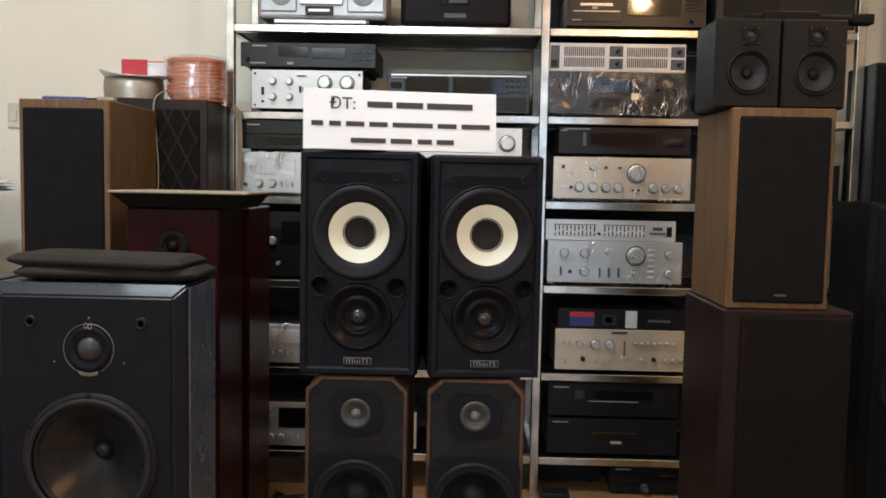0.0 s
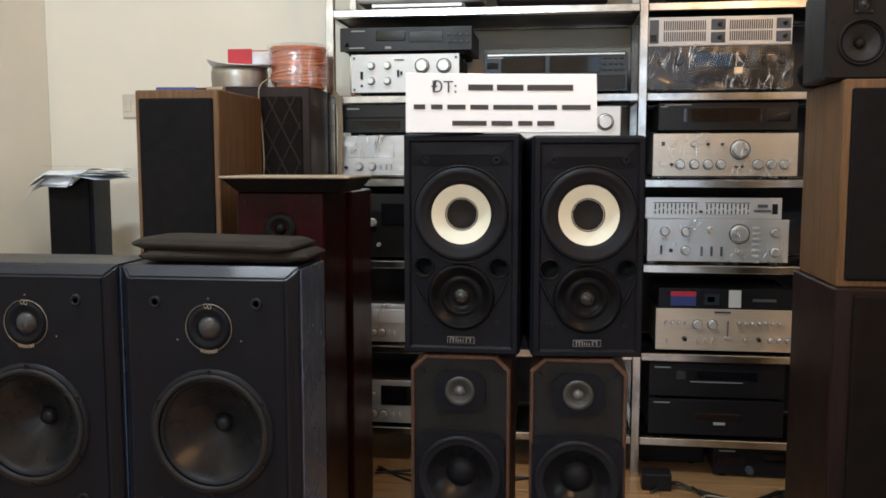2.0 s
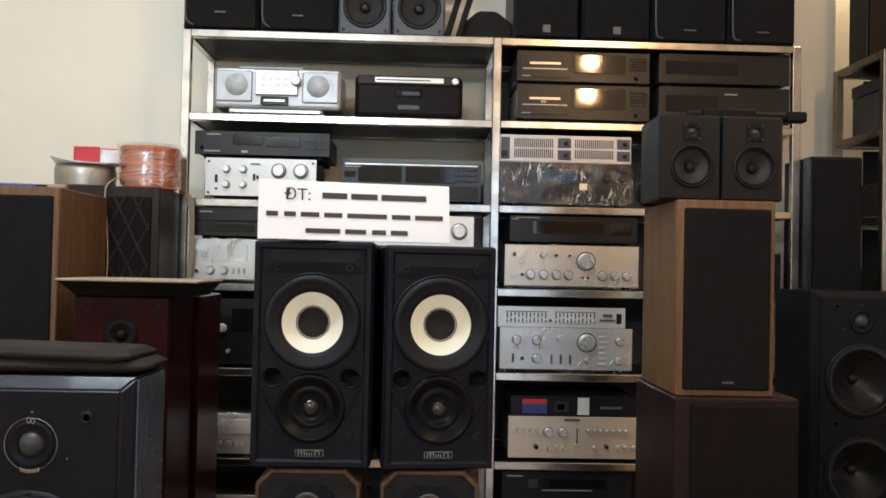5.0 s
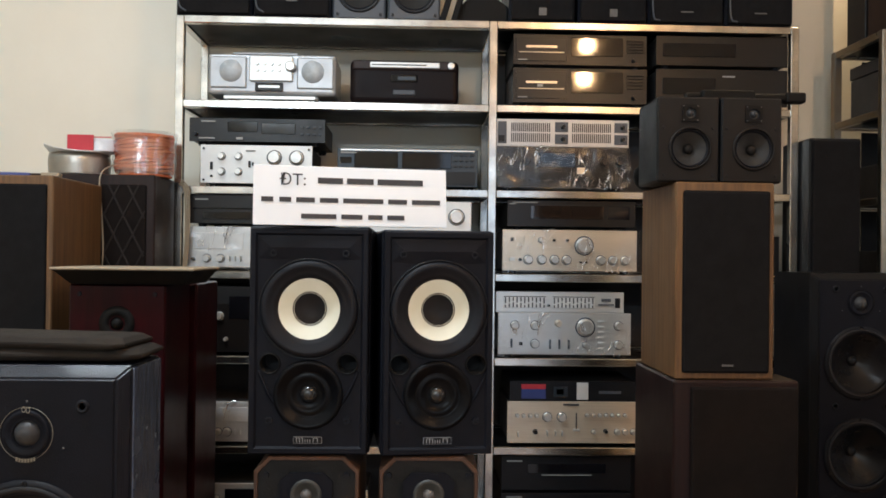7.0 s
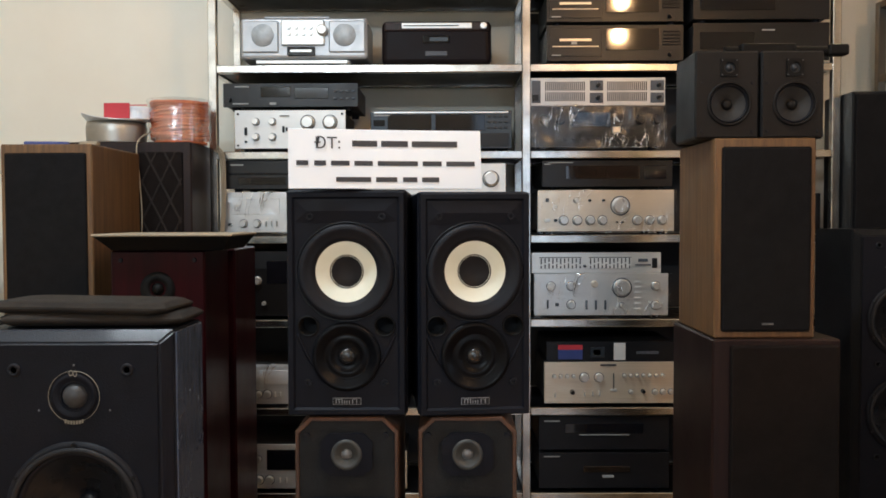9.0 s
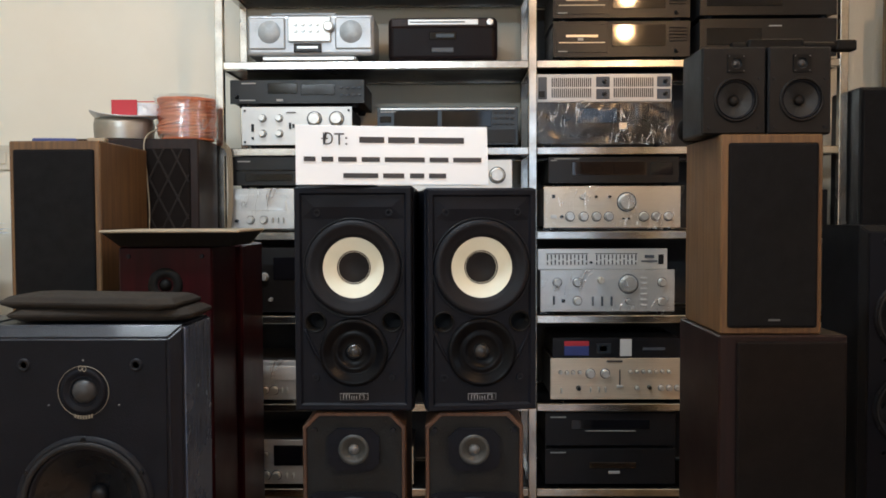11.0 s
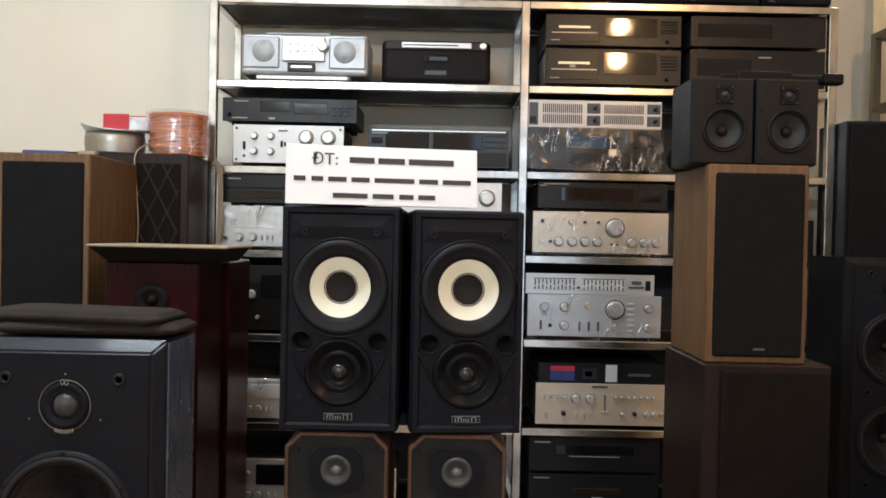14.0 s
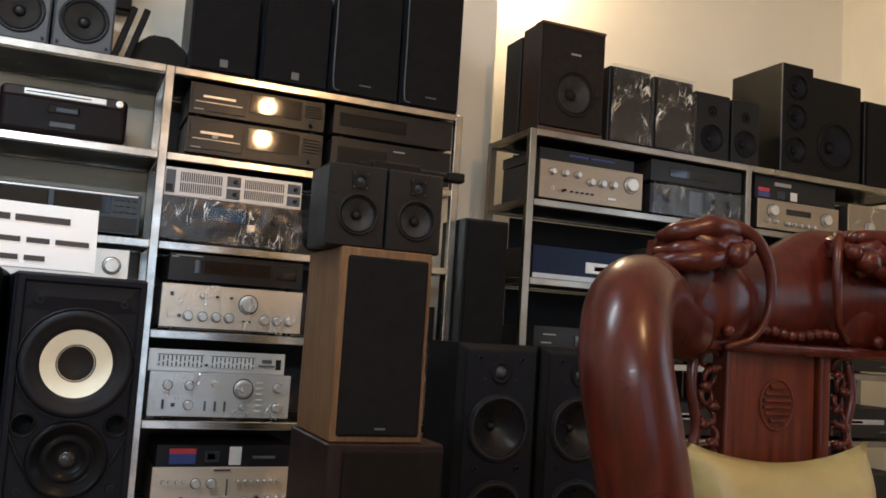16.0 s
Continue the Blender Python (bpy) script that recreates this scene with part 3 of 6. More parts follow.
# ---- steel racks ----
def rack(name, label, posts, y0, y1, tops, metal="steel", foot=0.0):
    th = thing(name, pose(posts[0], y0, 0), label, "shelf rack", "steel racks")
    x0 = posts[0]
    for x in posts:
        for y in (0.0, y1 - y0 - 0.026):
            part("post", box(x - x0 - 0.013, x - x0 + 0.013, y, y + 0.026, foot, tops[0] - 0.001, 0.002), metal, th)
    for z in tops:
        for a, b in zip(posts, posts[1:]):
            sh = part("shelf", box(a - x0 + 0.013, b - x0 - 0.013, 0.027, y1 - y0 - 0.027, z - 0.018, z - 0.004), "shelf", th)
            part("front_rail", box(a - x0 + 0.0135, b - x0 - 0.0135, -0.002, 0.026, z - 0.025, z - 0.001, 0.002), metal, sh)
            part("back_rail", box(a - x0 + 0.0135, b - x0 - 0.0135, y1 - y0 - 0.026, y1 - y0 - 0.002, z - 0.025, z - 0.001, 0.002), metal, sh)
        for x in posts:
            part("side_rail", box(x - x0 - 0.011, x - x0 + 0.011, 0.0265, y1 - y0 - 0.0265, z - 0.024, z - 0.0015, 0.002), metal, th)
    return th


TOPS = [1.758, 1.492, 1.221, 0.955, 0.688, 0.406, 0.132]
ra = rack("steel_rack", "wide stainless steel rack full of hi-fi units", (-0.756, 0.232, 1.204), 2.75, 3.10, TOPS)
# dark sheets added behind the shelves stand in for the shade there
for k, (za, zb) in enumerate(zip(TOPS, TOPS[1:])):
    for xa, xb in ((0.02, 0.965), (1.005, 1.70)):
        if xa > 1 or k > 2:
            part("shade_sheet", box(xa, xb, 0.352, 0.358, zb + 0.002, za - 0.028), "darkbody", ra, "added dark sheet for the shade behind the shelf")
TOPSB = [1.724, 1.480, 1.208, 0.94, 0.67, 0.40, 0.13]
rb = rack("steel_rack", "stainless steel rack of amplifiers in the recess", (1.431, 2.392, 3.353), 2.62, 2.95, TOPSB, "dimsteel")
# same added sheets in near black: the recess shelves' shade as colour
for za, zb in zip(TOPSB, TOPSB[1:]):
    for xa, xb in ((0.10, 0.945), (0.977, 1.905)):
        part("shade_sheet", box(xa, xb, 0.334, 0.340, zb + 0.002, za - 0.028), "soot", rb, "added dark sheet for the shade behind the shelf")


# ---- hi-fi units ----
def control(th, w, hh, c):
    kind, u, v = c[0], c[1], c[2]
    x, z = (u - 0.5) * w, v * hh
    if kind == "k":      # knob
        r, mm = c[3], c[4] if len(c) > 4 else "chrome"
        part("knob", lathe([(r * 1.12, 0.001), (r * 1.12, -0.003), (r, -0.004), (r * 0.95, -0.017), (r * 0.86, -0.019), (0, -0.019)], x, 0, z, n=24), mm, th)
        if mm == "chrome":
            part("knob_collar", lathe([(r * 1.30, 0.001), (r * 1.28, -0.0015), (r * 1.10, -0.0015)], x, 0, z, n=20), "greyplastic", th)
    elif kind == "b":    # button or key
        bw, bh, mm = c[3], c[4], c[5] if len(c) > 5 else "alu"
        part("button", box(x - bw / 2, x + bw / 2, -0.006, 0.001, z - bh / 2, z + bh / 2, 0.0008), mm, th)
    elif kind == "w":    # window or panel
        x1, z1, mm = (c[3] - 0.5) * w, c[4] * hh, c[5] if len(c) > 5 else "glass"
        part("display_window", box(x, x1, -0.003, 0.001, z, z1, 0.001), mm, th)
    elif kind == "l":    # toggle lever
        part("lever", box(x - 0.002, x + 0.002, -0.018, 0.001, z - 0.008, z + 0.008, 0.001), c[3] if len(c) > 3 else "chrome", th)
    elif kind == "p":    # print
        bw, bh, mm = c[3], c[4], c[5] if len(c) > 5 else "whiteprint"
        part("print", box(x - bw / 2, x + bw / 2, -0.0040, 0.001, z - bh / 2, z + bh / 2), mm, th)


def hifi(name, label, category, x0, x1, y, z0, z1, face, controls=(), depth=0.29, body="darkbody", wrap=0, feet=True, group="", face_t=0.008, yaw=0.0):
    w, f = x1 - x0, 0.010 if feet else 0.0
    hh = z1 - z0 - f
    th = thing(name, pose((x0 + x1) / 2, y, z0, 0, 0, yaw), label, category, group)
    up = Matrix.Translation((0, 0, f))
    bodybm = box(-w / 2 + 0.004, w / 2 - 0.004, face_t, depth, f + 0.003, f + hh - 0.003, 0.002)
    part("casing", bodybm, body, th)
    fp = part("faceplate", box(-w / 2, w / 2, 0, face_t, 0, hh, 0.0012), face, th)
    fp.matrix_basis = up
    for c in controls:
        control(fp, w, hh, c)
    if feet:
        for fx in (-w / 2 + 0.035, w / 2 - 0.035):
            for fy in (0.03, depth - 0.04):
                part("foot", lathe([(0.012, 0), (0.014, f + 0.004), (0, f + 0.004)], fx, fy, 0, axis="z", n=12), "rubber", th)
    if wrap:
        part("wrapping_film", film_sheet(-w / 2 - 0.004, w / 2 + 0.004, 0.004, f + hh + 0.002, -0.018, wrap), "film", th, "crinkled clear plastic film", True)
    return th


def spread(kind, us, v, *rest):
    return [(kind, u, v, *rest) for u in us]


Y = 2.765
# second shelf: boomboxes, cassette decks, black units
bb = thing("boombox", pose(-0.469, Y, TOPS[1]), "silver portable boombox on the steel shelf", "boombox", "boomboxes")
part("base", box(-0.155, 0.145, 0.02, 0.17, 0.0, 0.022, 0.004), "silverplastic", bb)
part("casing", box(-0.202, 0.202, 0.0, 0.19, 0.020, 0.150, 0.012, seg=3), "silverplastic", bb)
part("lid", box(-0.13, 0.08, 0.02, 0.17, 0.150, 0.160, 0.004), "silverplastic", bb)
for s in (-1, 1):
    g = part("speaker_panel", box(s * 0.137 - 0.058, s * 0.137 + 0.058, -0.006, 0.004, 0.040, 0.140, 0.004), "silverplastic", bb)
    part("speaker_mesh", lathe([(0.036, -0.0058), (0.0355, -0.0072), (0.0, -0.0075)], s * 0.137 - 0.008 * s, 0, 0.094, n=32), "meshgrey", g, smooth=True)
for s in (-1, 1):
    for k in range(4):
        part("panel_slot", box(s * 0.137 + s * 0.030 - 0.010, s * 0.137 + s * 0.030 + 0.010, -0.0068, -0.004, 0.098 + 0.008 * k, 0.1005 + 0.008 * k), "meshgrey", bb)
part("front_lip", box(-0.150, 0.140, -0.010, 0.02, 0.004, 0.016, 0.002), "alu", bb)
part("control_panel", box(-0.070, 0.066, -0.011, 0.002, 0.062, 0.143, 0.003), "alu", bb)
for i in range(4):
    for j in range(2):
        part("button", lathe([(0.006, -0.010), (0.0055, -0.016), (0, -0.016)], -0.045 + 0.023 * i, 0, 0.117 - 0.02 * j, n=14), "chrome", bb)
part("volume_knob", lathe([(0.017, -0.010), (0.016, -0.026), (0.013, -0.028), (0, -0.028)], 0.060, 0, 0.108, n=28), "chrome", bb)
part("cassette_door", box(-0.052, 0.036, -0.009, 0.002, 0.030, 0.058, 0.002), "glass", bb)
part("cassette_slot", box(-0.042, 0.026, -0.011, 0.0, 0.040, 0.049, 0.001), "alu", bb)
b2 = thing("boombox", pose(-0.05, Y, TOPS[1]), "black and maroon portable stereo with silver top strip", "boombox", "boomboxes")
part("casing", box(-0.173, 0.173, 0.0, 0.17, 0.0, 0.140, 0.018, seg=4), "maroon", b2)
part("top_panel", box(-0.165, 0.165, -0.004, 0.02, 0.104, 0.136, 0.006, seg=2), "darkwood", b2)
part("tuning_strip", box(-0.110, 0.112, -0.008, 0.002, 0.112, 0.131, 0.002), "alu", b2)
part("strip_slot", box(-0.104, 0.07, -0.009, 0.0, 0.1195, 0.123), "plastic", b2)
part("knob", lathe([(0.011, -0.003), (0.010, -0.016), (0, -0.017)], 0.148, 0, 0.120, n=20), "alu", b2)
part("display_window", box(-0.044, 0.042, -0.004, 0.004, 0.068, 0.092, 0.002), "glass", b2)
part("display_glass", box(-0.022, 0.036, -0.006, 0.0, 0.073, 0.086, 0.001), "bluegrey", b2)
part("badge", box(-0.036, 0.034, -0.004, 0.004, 0.027, 0.043, 0.002), "greyplastic", b2)

deck = [("w", 0.02, 0.12, 0.40, 0.90, "blackface"), ("b", 0.21, 0.58, 0.10, 0.008, "champ"), ("b", 0.21, 0.40, 0.145, 0.003, "champ"), ("w", 0.43, 0.30, 0.82, 0.90, "brownglass"),
        ("p", 0.07, 0.16, 0.03, 0.003), ("k", 0.90, 0.17, 0.006, "plastic")] + [("b", 0.91, 0.45 + 0.09 * i, 0.055, 0.004, "plastic") for i in range(5)]
hifi("cassette_deck", "bronze-black cassette deck with a smoked window", "cassette deck", 0.297, 0.728, Y, TOPS[1], 1.615, "blackface", deck + [("p", 0.20, 0.50, 0.018, 0.010, "whiteprint")], group="decks")
hifi("cassette_deck", "bronze-black cassette deck stacked on another deck", "cassette deck", 0.297, 0.728, Y + 0.004, 1.615, 1.724, "blackface", deck, group="decks")
hifi("audio_unit", "plain black hi-fi unit on the steel shelf", "hi-fi unit", 0.757, 1.186, Y, TOPS[1], 1.620, "blackface", [("p", 0.55, 0.8, 0.04, 0.004), ("w", 0.05, 0.3, 0.45, 0.75)])
hifi("audio_unit", "plain black hi-fi unit stacked on another", "hi-fi unit", 0.757, 1.186, Y, 1.620, 1.726, "blackface", [("w", 0.05, 0.3, 0.60, 0.75)])

# third shelf
hifi("amplifier", "pale silver amplifier with round knobs", "amplifier", -0.690, -0.339, Y, TOPS[2], 1.352, "whiteface",
     [("k", u, v, 0.010) for u in (0.19, 0.34) for v in (0.30, 0.70)] + [("k", 0.66, 0.68, 0.019), ("k", 0.86, 0.68, 0.019), ("b", 0.10, 0.45, 0.008, 0.024, "plastic"), ("b", 0.10, 0.18, 0.007, 0.007, "plastic"), ("b", 0.44, 0.5, 0.007, 0.020, "plastic"), ("b", 0.47, 0.5, 0.006, 0.012, "plastic"),
      ("p", 0.45, 0.85, 0.03, 0.003, "ink"), ("b", 0.03, 0.9, 0.006, 0.006, "plastic"), ("b", 0.97, 0.9, 0.006, 0.006, "plastic"), ("b", 0.03, 0.08, 0.006, 0.006, "plastic")])
hifi("cd_player", "black disc player stacked on a silver amplifier", "disc player", -0.726, -0.299, Y, 1.352, 1.437, "blackface",
     [("w", 0.28, 0.42, 0.50, 0.85), ("w", 0.53, 0.35, 0.78, 0.8)] + [("b", 0.83 + 0.045 * i, v, 0.010, 0.006, "greyplastic") for i in range(4) for v in (0.35, 0.65)] + [("p", 0.14, 0.85, 0.045, 0.004), ("p", 0.13, 0.14, 0.05, 0.004), ("p", 0.37, 0.14, 0.02, 0.007), ("k", 0.05, 0.3, 0.006, "plastic")])
hifi("tape_deck", "blue-grey twin tape deck on the steel shelf", "tape deck", -0.262, 0.189, Y + 0.03, TOPS[2], 1.352, "bluegrey",
     [("w", 0.12, 0.48, 0.43, 0.90), ("w", 0.46, 0.48, 0.81, 0.90), ("w", 0.02, 0.60, 0.10, 0.76), ("b", 0.5, 0.95, 0.43, 0.006, "alu"), ("p", 0.08, 0.88, 0.05, 0.004), ("w", 0.02, 0.05, 0.98, 0.40, "blackface")] + [("b", 0.84 + 0.04 * i, v, 0.011, 0.006, "darkbody") for i in range(4) for v in (0.55, 0.7, 0.85)])
hifi("amplifier", "black amplifier wrapped in crinkled clear film", "amplifier", 0.248, 0.668, Y, TOPS[2], 1.362, "blackface",
     [("k", u, 0.66, 0.014, "plastic") for u in (0.10, 0.22, 0.82, 0.94)] + [("b", 0.64, 0.42, 0.024, 0.020, "champ"), ("w", 0.3, 0.5, 0.6, 0.85)] + spread("b", [0.2 + 0.06 * i for i in range(8)], 0.2, 0.012, 0.008, "plastic"), wrap=3)
eqg = hifi("equalizer", "silver unit with two black vent grilles", "equalizer", 0.246, 0.671, Y, 1.362, 1.450, "silverplastic",
           [("w", 0.01, 0.1, 0.075, 0.9, "greyplastic"), ("b", 0.035, 0.28, 0.02, 0.02, "plastic")] + [("w", u, v, u + 0.10, v + 0.36, "greyplastic") for u in (0.44, 0.89) for v in (0.10, 0.54)] + [("k", u, v, 0.006, "plastic") for u in (0.50, 0.95) for v in (0.28, 0.72)], feet=False)
for u0 in (0.11, 0.57):
    for i in range(20):
        for v in (0.16, 0.54):
            x = (u0 + 0.0150 * i - 0.5) * 0.425
            part("vent_slot", box(x, x + 0.0032, -0.0015, 0.001, v * 0.088, (v + 0.32) * 0.088), "hole", eqg)

# fourth shelf
hifi("amplifier", "silver amplifier wrapped in clear film", "amplifier", -0.729, -0.305, Y, TOPS[3], 1.093, "alu",
     [("k", u, 0.22, 0.011) for u in (0.15, 0.25)] + [("l", u, 0.22) for u in (0.32, 0.36, 0.40)] + [("w", 0.06, 0.45, 0.42, 0.85, "whiteface"), ("k", 0.05, 0.2, 0.005, "plastic")], wrap=5)
hifi("cd_player", "black player stacked on a wrapped amplifier", "disc player", -0.723, -0.295, Y, 1.093, 1.194, "blackface", [("w", 0.03, 0.5, 0.5, 0.55, "glass"), ("p", 0.09, 0.84, 0.04, 0.004), ("w", 0.1, 0.15, 0.45, 0.4)])
hifi("amplifier", "white-faced amplifier with one large knob", "amplifier", -0.262, 0.168, Y, TOPS[3] + 0.128, 1.182, "whiteface", [("k", 0.89, 0.5, 0.021)], feet=False)
hifi("audio_unit", "dark hi-fi unit under a white amplifier", "hi-fi unit", -0.262, 0.168, Y, TOPS[3], 1.083, "blackface")
hifi("amplifier", "champagne amplifier wrapped in clear film", "amplifier", 0.269, 0.701, Y, TOPS[3], 1.096, "champ",
     [("k", u, 0.27, 0.0125) for u in (0.19, 0.29, 0.385, 0.475)] + [("k", 0.605, 0.62, 0.0245), ("k", 0.73, 0.27, 0.013), ("k", 0.82, 0.27, 0.012), ("k", 0.91, 0.27, 0.012), ("k", 0.28, 0.75, 0.007), ("k", 0.38, 0.75, 0.004, "plastic"), ("k", 0.48, 0.75, 0.004, "plastic"), ("b", 0.07, 0.27, 0.018, 0.011, "whiteface"), ("k", 0.13, 0.27, 0.005, "plastic"),
      ("b", 0.58, 0.22, 0.008, 0.006, "plastic"), ("b", 0.62, 0.22, 0.008, 0.006, "plastic"), ("p", 0.07, 0.76, 0.01, 0.012, "ink")], wrap=7)
hifi("tuner", "black tuner stacked on a champagne amplifier", "tuner", 0.283, 0.696, Y, 1.096, 1.190, "blackface", [("w", 0.18, 0.30, 0.75, 0.80, "brownglass"), ("p", 0.14, 0.92, 0.08, 0.003), ("p", 0.04, 0.86, 0.02, 0.003), ("w", 0.78, 0.3, 0.95, 0.8)])
hifi("speaker_box", "small black speaker box at the rack's end", "speaker", 1.075, 1.185, Y + 0.05, TOPS[3], 1.085, "plastic", depth=0.15, feet=False)

# fifth shelf
hifi("amplifier", "black amplifier with a silver knob in shadow", "amplifier", -0.720, -0.300, Y, TOPS[4], 0.905, "blackface", [("k", 0.23, 0.55, 0.012), ("w", 0.3, 0.5, 0.8, 0.85), ("k", 0.28, 0.2, 0.006)])
hifi("amplifier", "silver amplifier with two rows of knobs", "amplifier", 0.258, 0.684, Y, TOPS[4], 0.831, "alu",
     [("k", 0.125, 0.70, 0.012), ("k", 0.275, 0.70, 0.012), ("k", 0.275, 0.26, 0.012), ("k", 0.655, 0.66, 0.025), ("k", 0.655, 0.24, 0.008), ("k", 0.905, 0.70, 0.012), ("k", 0.905, 0.24, 0.012), ("b", 0.17, 0.26, 0.011, 0.011, "plastic"), ("b", 0.10, 0.27, 0.006, 0.028, "greyplastic"), ("k", 0.45, 0.75, 0.010, "champ")]
     + [("b", u, 0.25, 0.006, 0.030, "greyplastic") for u in (0.39, 0.46, 0.53)] + [("b", 0.77, 0.15 + 0.13 * i, 0.020, 0.006, "whiteface") for i in range(6)], wrap=11)
hifi("equalizer", "silver graphic equalizer with rows of sliders", "equalizer", 0.250, 0.663, Y + 0.01, 0.831, 0.898, "alu",
     [("w", 0.06, 0.22, 0.385, 0.78, "whiteface"), ("w", 0.44, 0.22, 0.77, 0.78, "whiteface"), ("w", 0.93, 0.25, 0.97, 0.72, "plastic"), ("k", 0.41, 0.35, 0.004, "plastic"), ("p", 0.86, 0.62, 0.03, 0.010, "greyplastic"), ("p", 0.86, 0.4, 0.05, 0.005, "greyplastic")]
     + [("p", u + 0.030 * i, 0.48, 0.0040, 0.032, "ink") for u in (0.075, 0.455) for i in range(11)] + [("p", u + 0.15, 0.76, 0.135, 0.0025, "ink") for u in (0.075, 0.455)] + [("b", u + 0.030 * i, 0.40 + 0.03 * ((i * 7) % 5), 0.0046, 0.005, "whiteface") for u in (0.075, 0.455) for i in range(11)], feet=False)

# sixth shelf
hifi("tuner", "silver receiver with a dial window in shadow", "tuner", -0.722, -0.300, Y, TOPS[5], 0.542, "alu", [("w", 0.24, 0.50, 0.85, 0.86, "whiteface"), ("k", 0.235, 0.25, 0.010), ("k", 0.30, 0.25, 0.012), ("l", 0.36, 0.25), ("l", 0.40, 0.25)], wrap=13)
hifi("amplifier", "silver amplifier with rows of small knobs", "amplifier", 0.290, 0.715, Y, TOPS[5], 0.548, "champ",
     [("k", 0.075 + 0.048 * i, 0.66, 0.0052) for i in range(4)] + [("k", 0.30, 0.63, 0.0125), ("k", 0.41, 0.63, 0.0125), ("l", 0.08, 0.22), ("k", 0.21, 0.28, 0.007, "plastic"), ("l", 0.30, 0.25), ("l", 0.36, 0.25), ("l", 0.41, 0.25), ("p", 0.52, 0.52, 0.003, 0.055, "ink"), ("b", 0.52, 0.32, 0.020, 0.008, "alu"), ("k", 0.65, 0.28, 0.006), ("k", 0.74, 0.30, 0.006, "plastic"), ("p", 0.48, 0.93, 0.05, 0.005, "ink")]
     + [("k", 0.60 + 0.048 * i, 0.68, 0.0052) for i in range(7)] + [("k", 0.83 + 0.06 * i, 0.28, 0.008) for i in range(3)])
hifi("receiver", "black receiver with coloured stickers on its front", "receiver", 0.298, 0.712, Y + 0.01, 0.548, 0.612, "plastic",
     [("w", 0.09, 0.12, 0.28, 0.60, "blue"), ("w", 0.09, 0.60, 0.28, 0.84, "red"), ("w", 0.34, 0.2, 0.45, 0.72, "bluegrey"), ("w", 0.36, 0.32, 0.42, 0.62, "whiteprint"), ("w", 0.52, 0.08, 0.61, 0.94, "whiteface"), ("p", 0.78, 0.45, 0.07, 0.008, "greyplastic")], feet=False)

# lowest shelf and floor below
hifi("tuner", "silver tuner with a dark dial window", "tuner", -0.722, -0.300, Y, TOPS[6], 0.285, "alu", [("w", 0.29, 0.42, 0.80, 0.88, "glass"), ("k", 0.23, 0.68, 0.008), ("k", 0.23, 0.2, 0.013), ("k", 0.31, 0.2, 0.013), ("l", 0.39, 0.2), ("l", 0.44, 0.2)])
hifi("cassette_deck", "black deck with a small lit strip", "cassette deck", 0.273, 0.690, Y, TOPS[6], 0.256, "plastic", [("w", 0.34, 0.45, 0.70, 0.62, "brownglass"), ("b", 0.53, 0.34, 0.036, 0.008, "whiteprint"), ("p", 0.1, 0.9, 0.05, 0.003)])
hifi("cassette_deck", "black deck stacked on another black deck", "cassette deck", 0.273, 0.690, Y, 0.256, 0.374, "plastic", [("p", 0.1, 0.86, 0.05, 0.004), ("p", 0.5, 0.45, 0.16, 0.002), ("w", 0.2, 0.5, 0.8, 0.78)])
hifi("amplifier", "gold-faced amplifier behind the black speakers", "amplifier", -0.262, -0.150, Y, TOPS[6], 0.262, "champ", [("k", 0.7, 0.72, 0.014), ("k", 0.85, 0.2, 0.009)], depth=0.25)
hifi("dvd_player", "low black player lying on the wooden floor", "disc player", 0.482, 0.874, Y + 0.02, 0.0, 0.104, "plastic", [("w", 0.03, 0.35, 0.25, 0.62, "darkwood"), ("k", 0.29, 0.18, 0.012, "greyplastic"), ("p", 0.11, 0.82, 0.05, 0.004), ("w", 0.4, 0.5, 0.9, 0.8)])
hifi("audio_unit", "flat dark hi-fi unit lying on the floor", "hi-fi unit", 0.25, 0.47, Y + 0.12, 0.0, 0.085, "plastic", depth=0.2)


# ---- speakers on top of the wide rack ----
def grille_speaker(label, x0, x1, y, z0, h, depth, badge, group, rim=False):
    th, w, hh = cabinet("bookshelf_speaker", label, "speaker", x0, x1, y, z0, z0 + h, depth, "vinyl", 0.006, group=group)
    grille(th, -w / 2 + 0.006, w / 2 - 0.006, 0.006, hh - 0.006, "cloth", 0.018, badge)
    if rim:
        part("corner_strip", tube(smooth_path([(-w / 2 + 0.008, -0.019, hh - 0.03), (-w / 2 + 0.010, -0.020, hh * 0.5), (-w / 2 + 0.012, -0.020, 0.035), (-w / 2 + 0.035, -0.019, 0.010)]), 0.003, 6), "greyplastic", th, smooth=True)
    return th


TZ = TOPS[0]
grille_speaker("black bookshelf speaker with a cloth grille", -0.772, -0.535, Y, TZ, 0.27, 0.22, (0.0, 0.055, 0.035, 0.004), "black top speakers", True)
grille_speaker("black bookshelf speaker with a cloth grille", -0.530, -0.286, Y, TZ, 0.27, 0.22, (0.0, 0.050, 0.035, 0.004), "black top speakers", True)
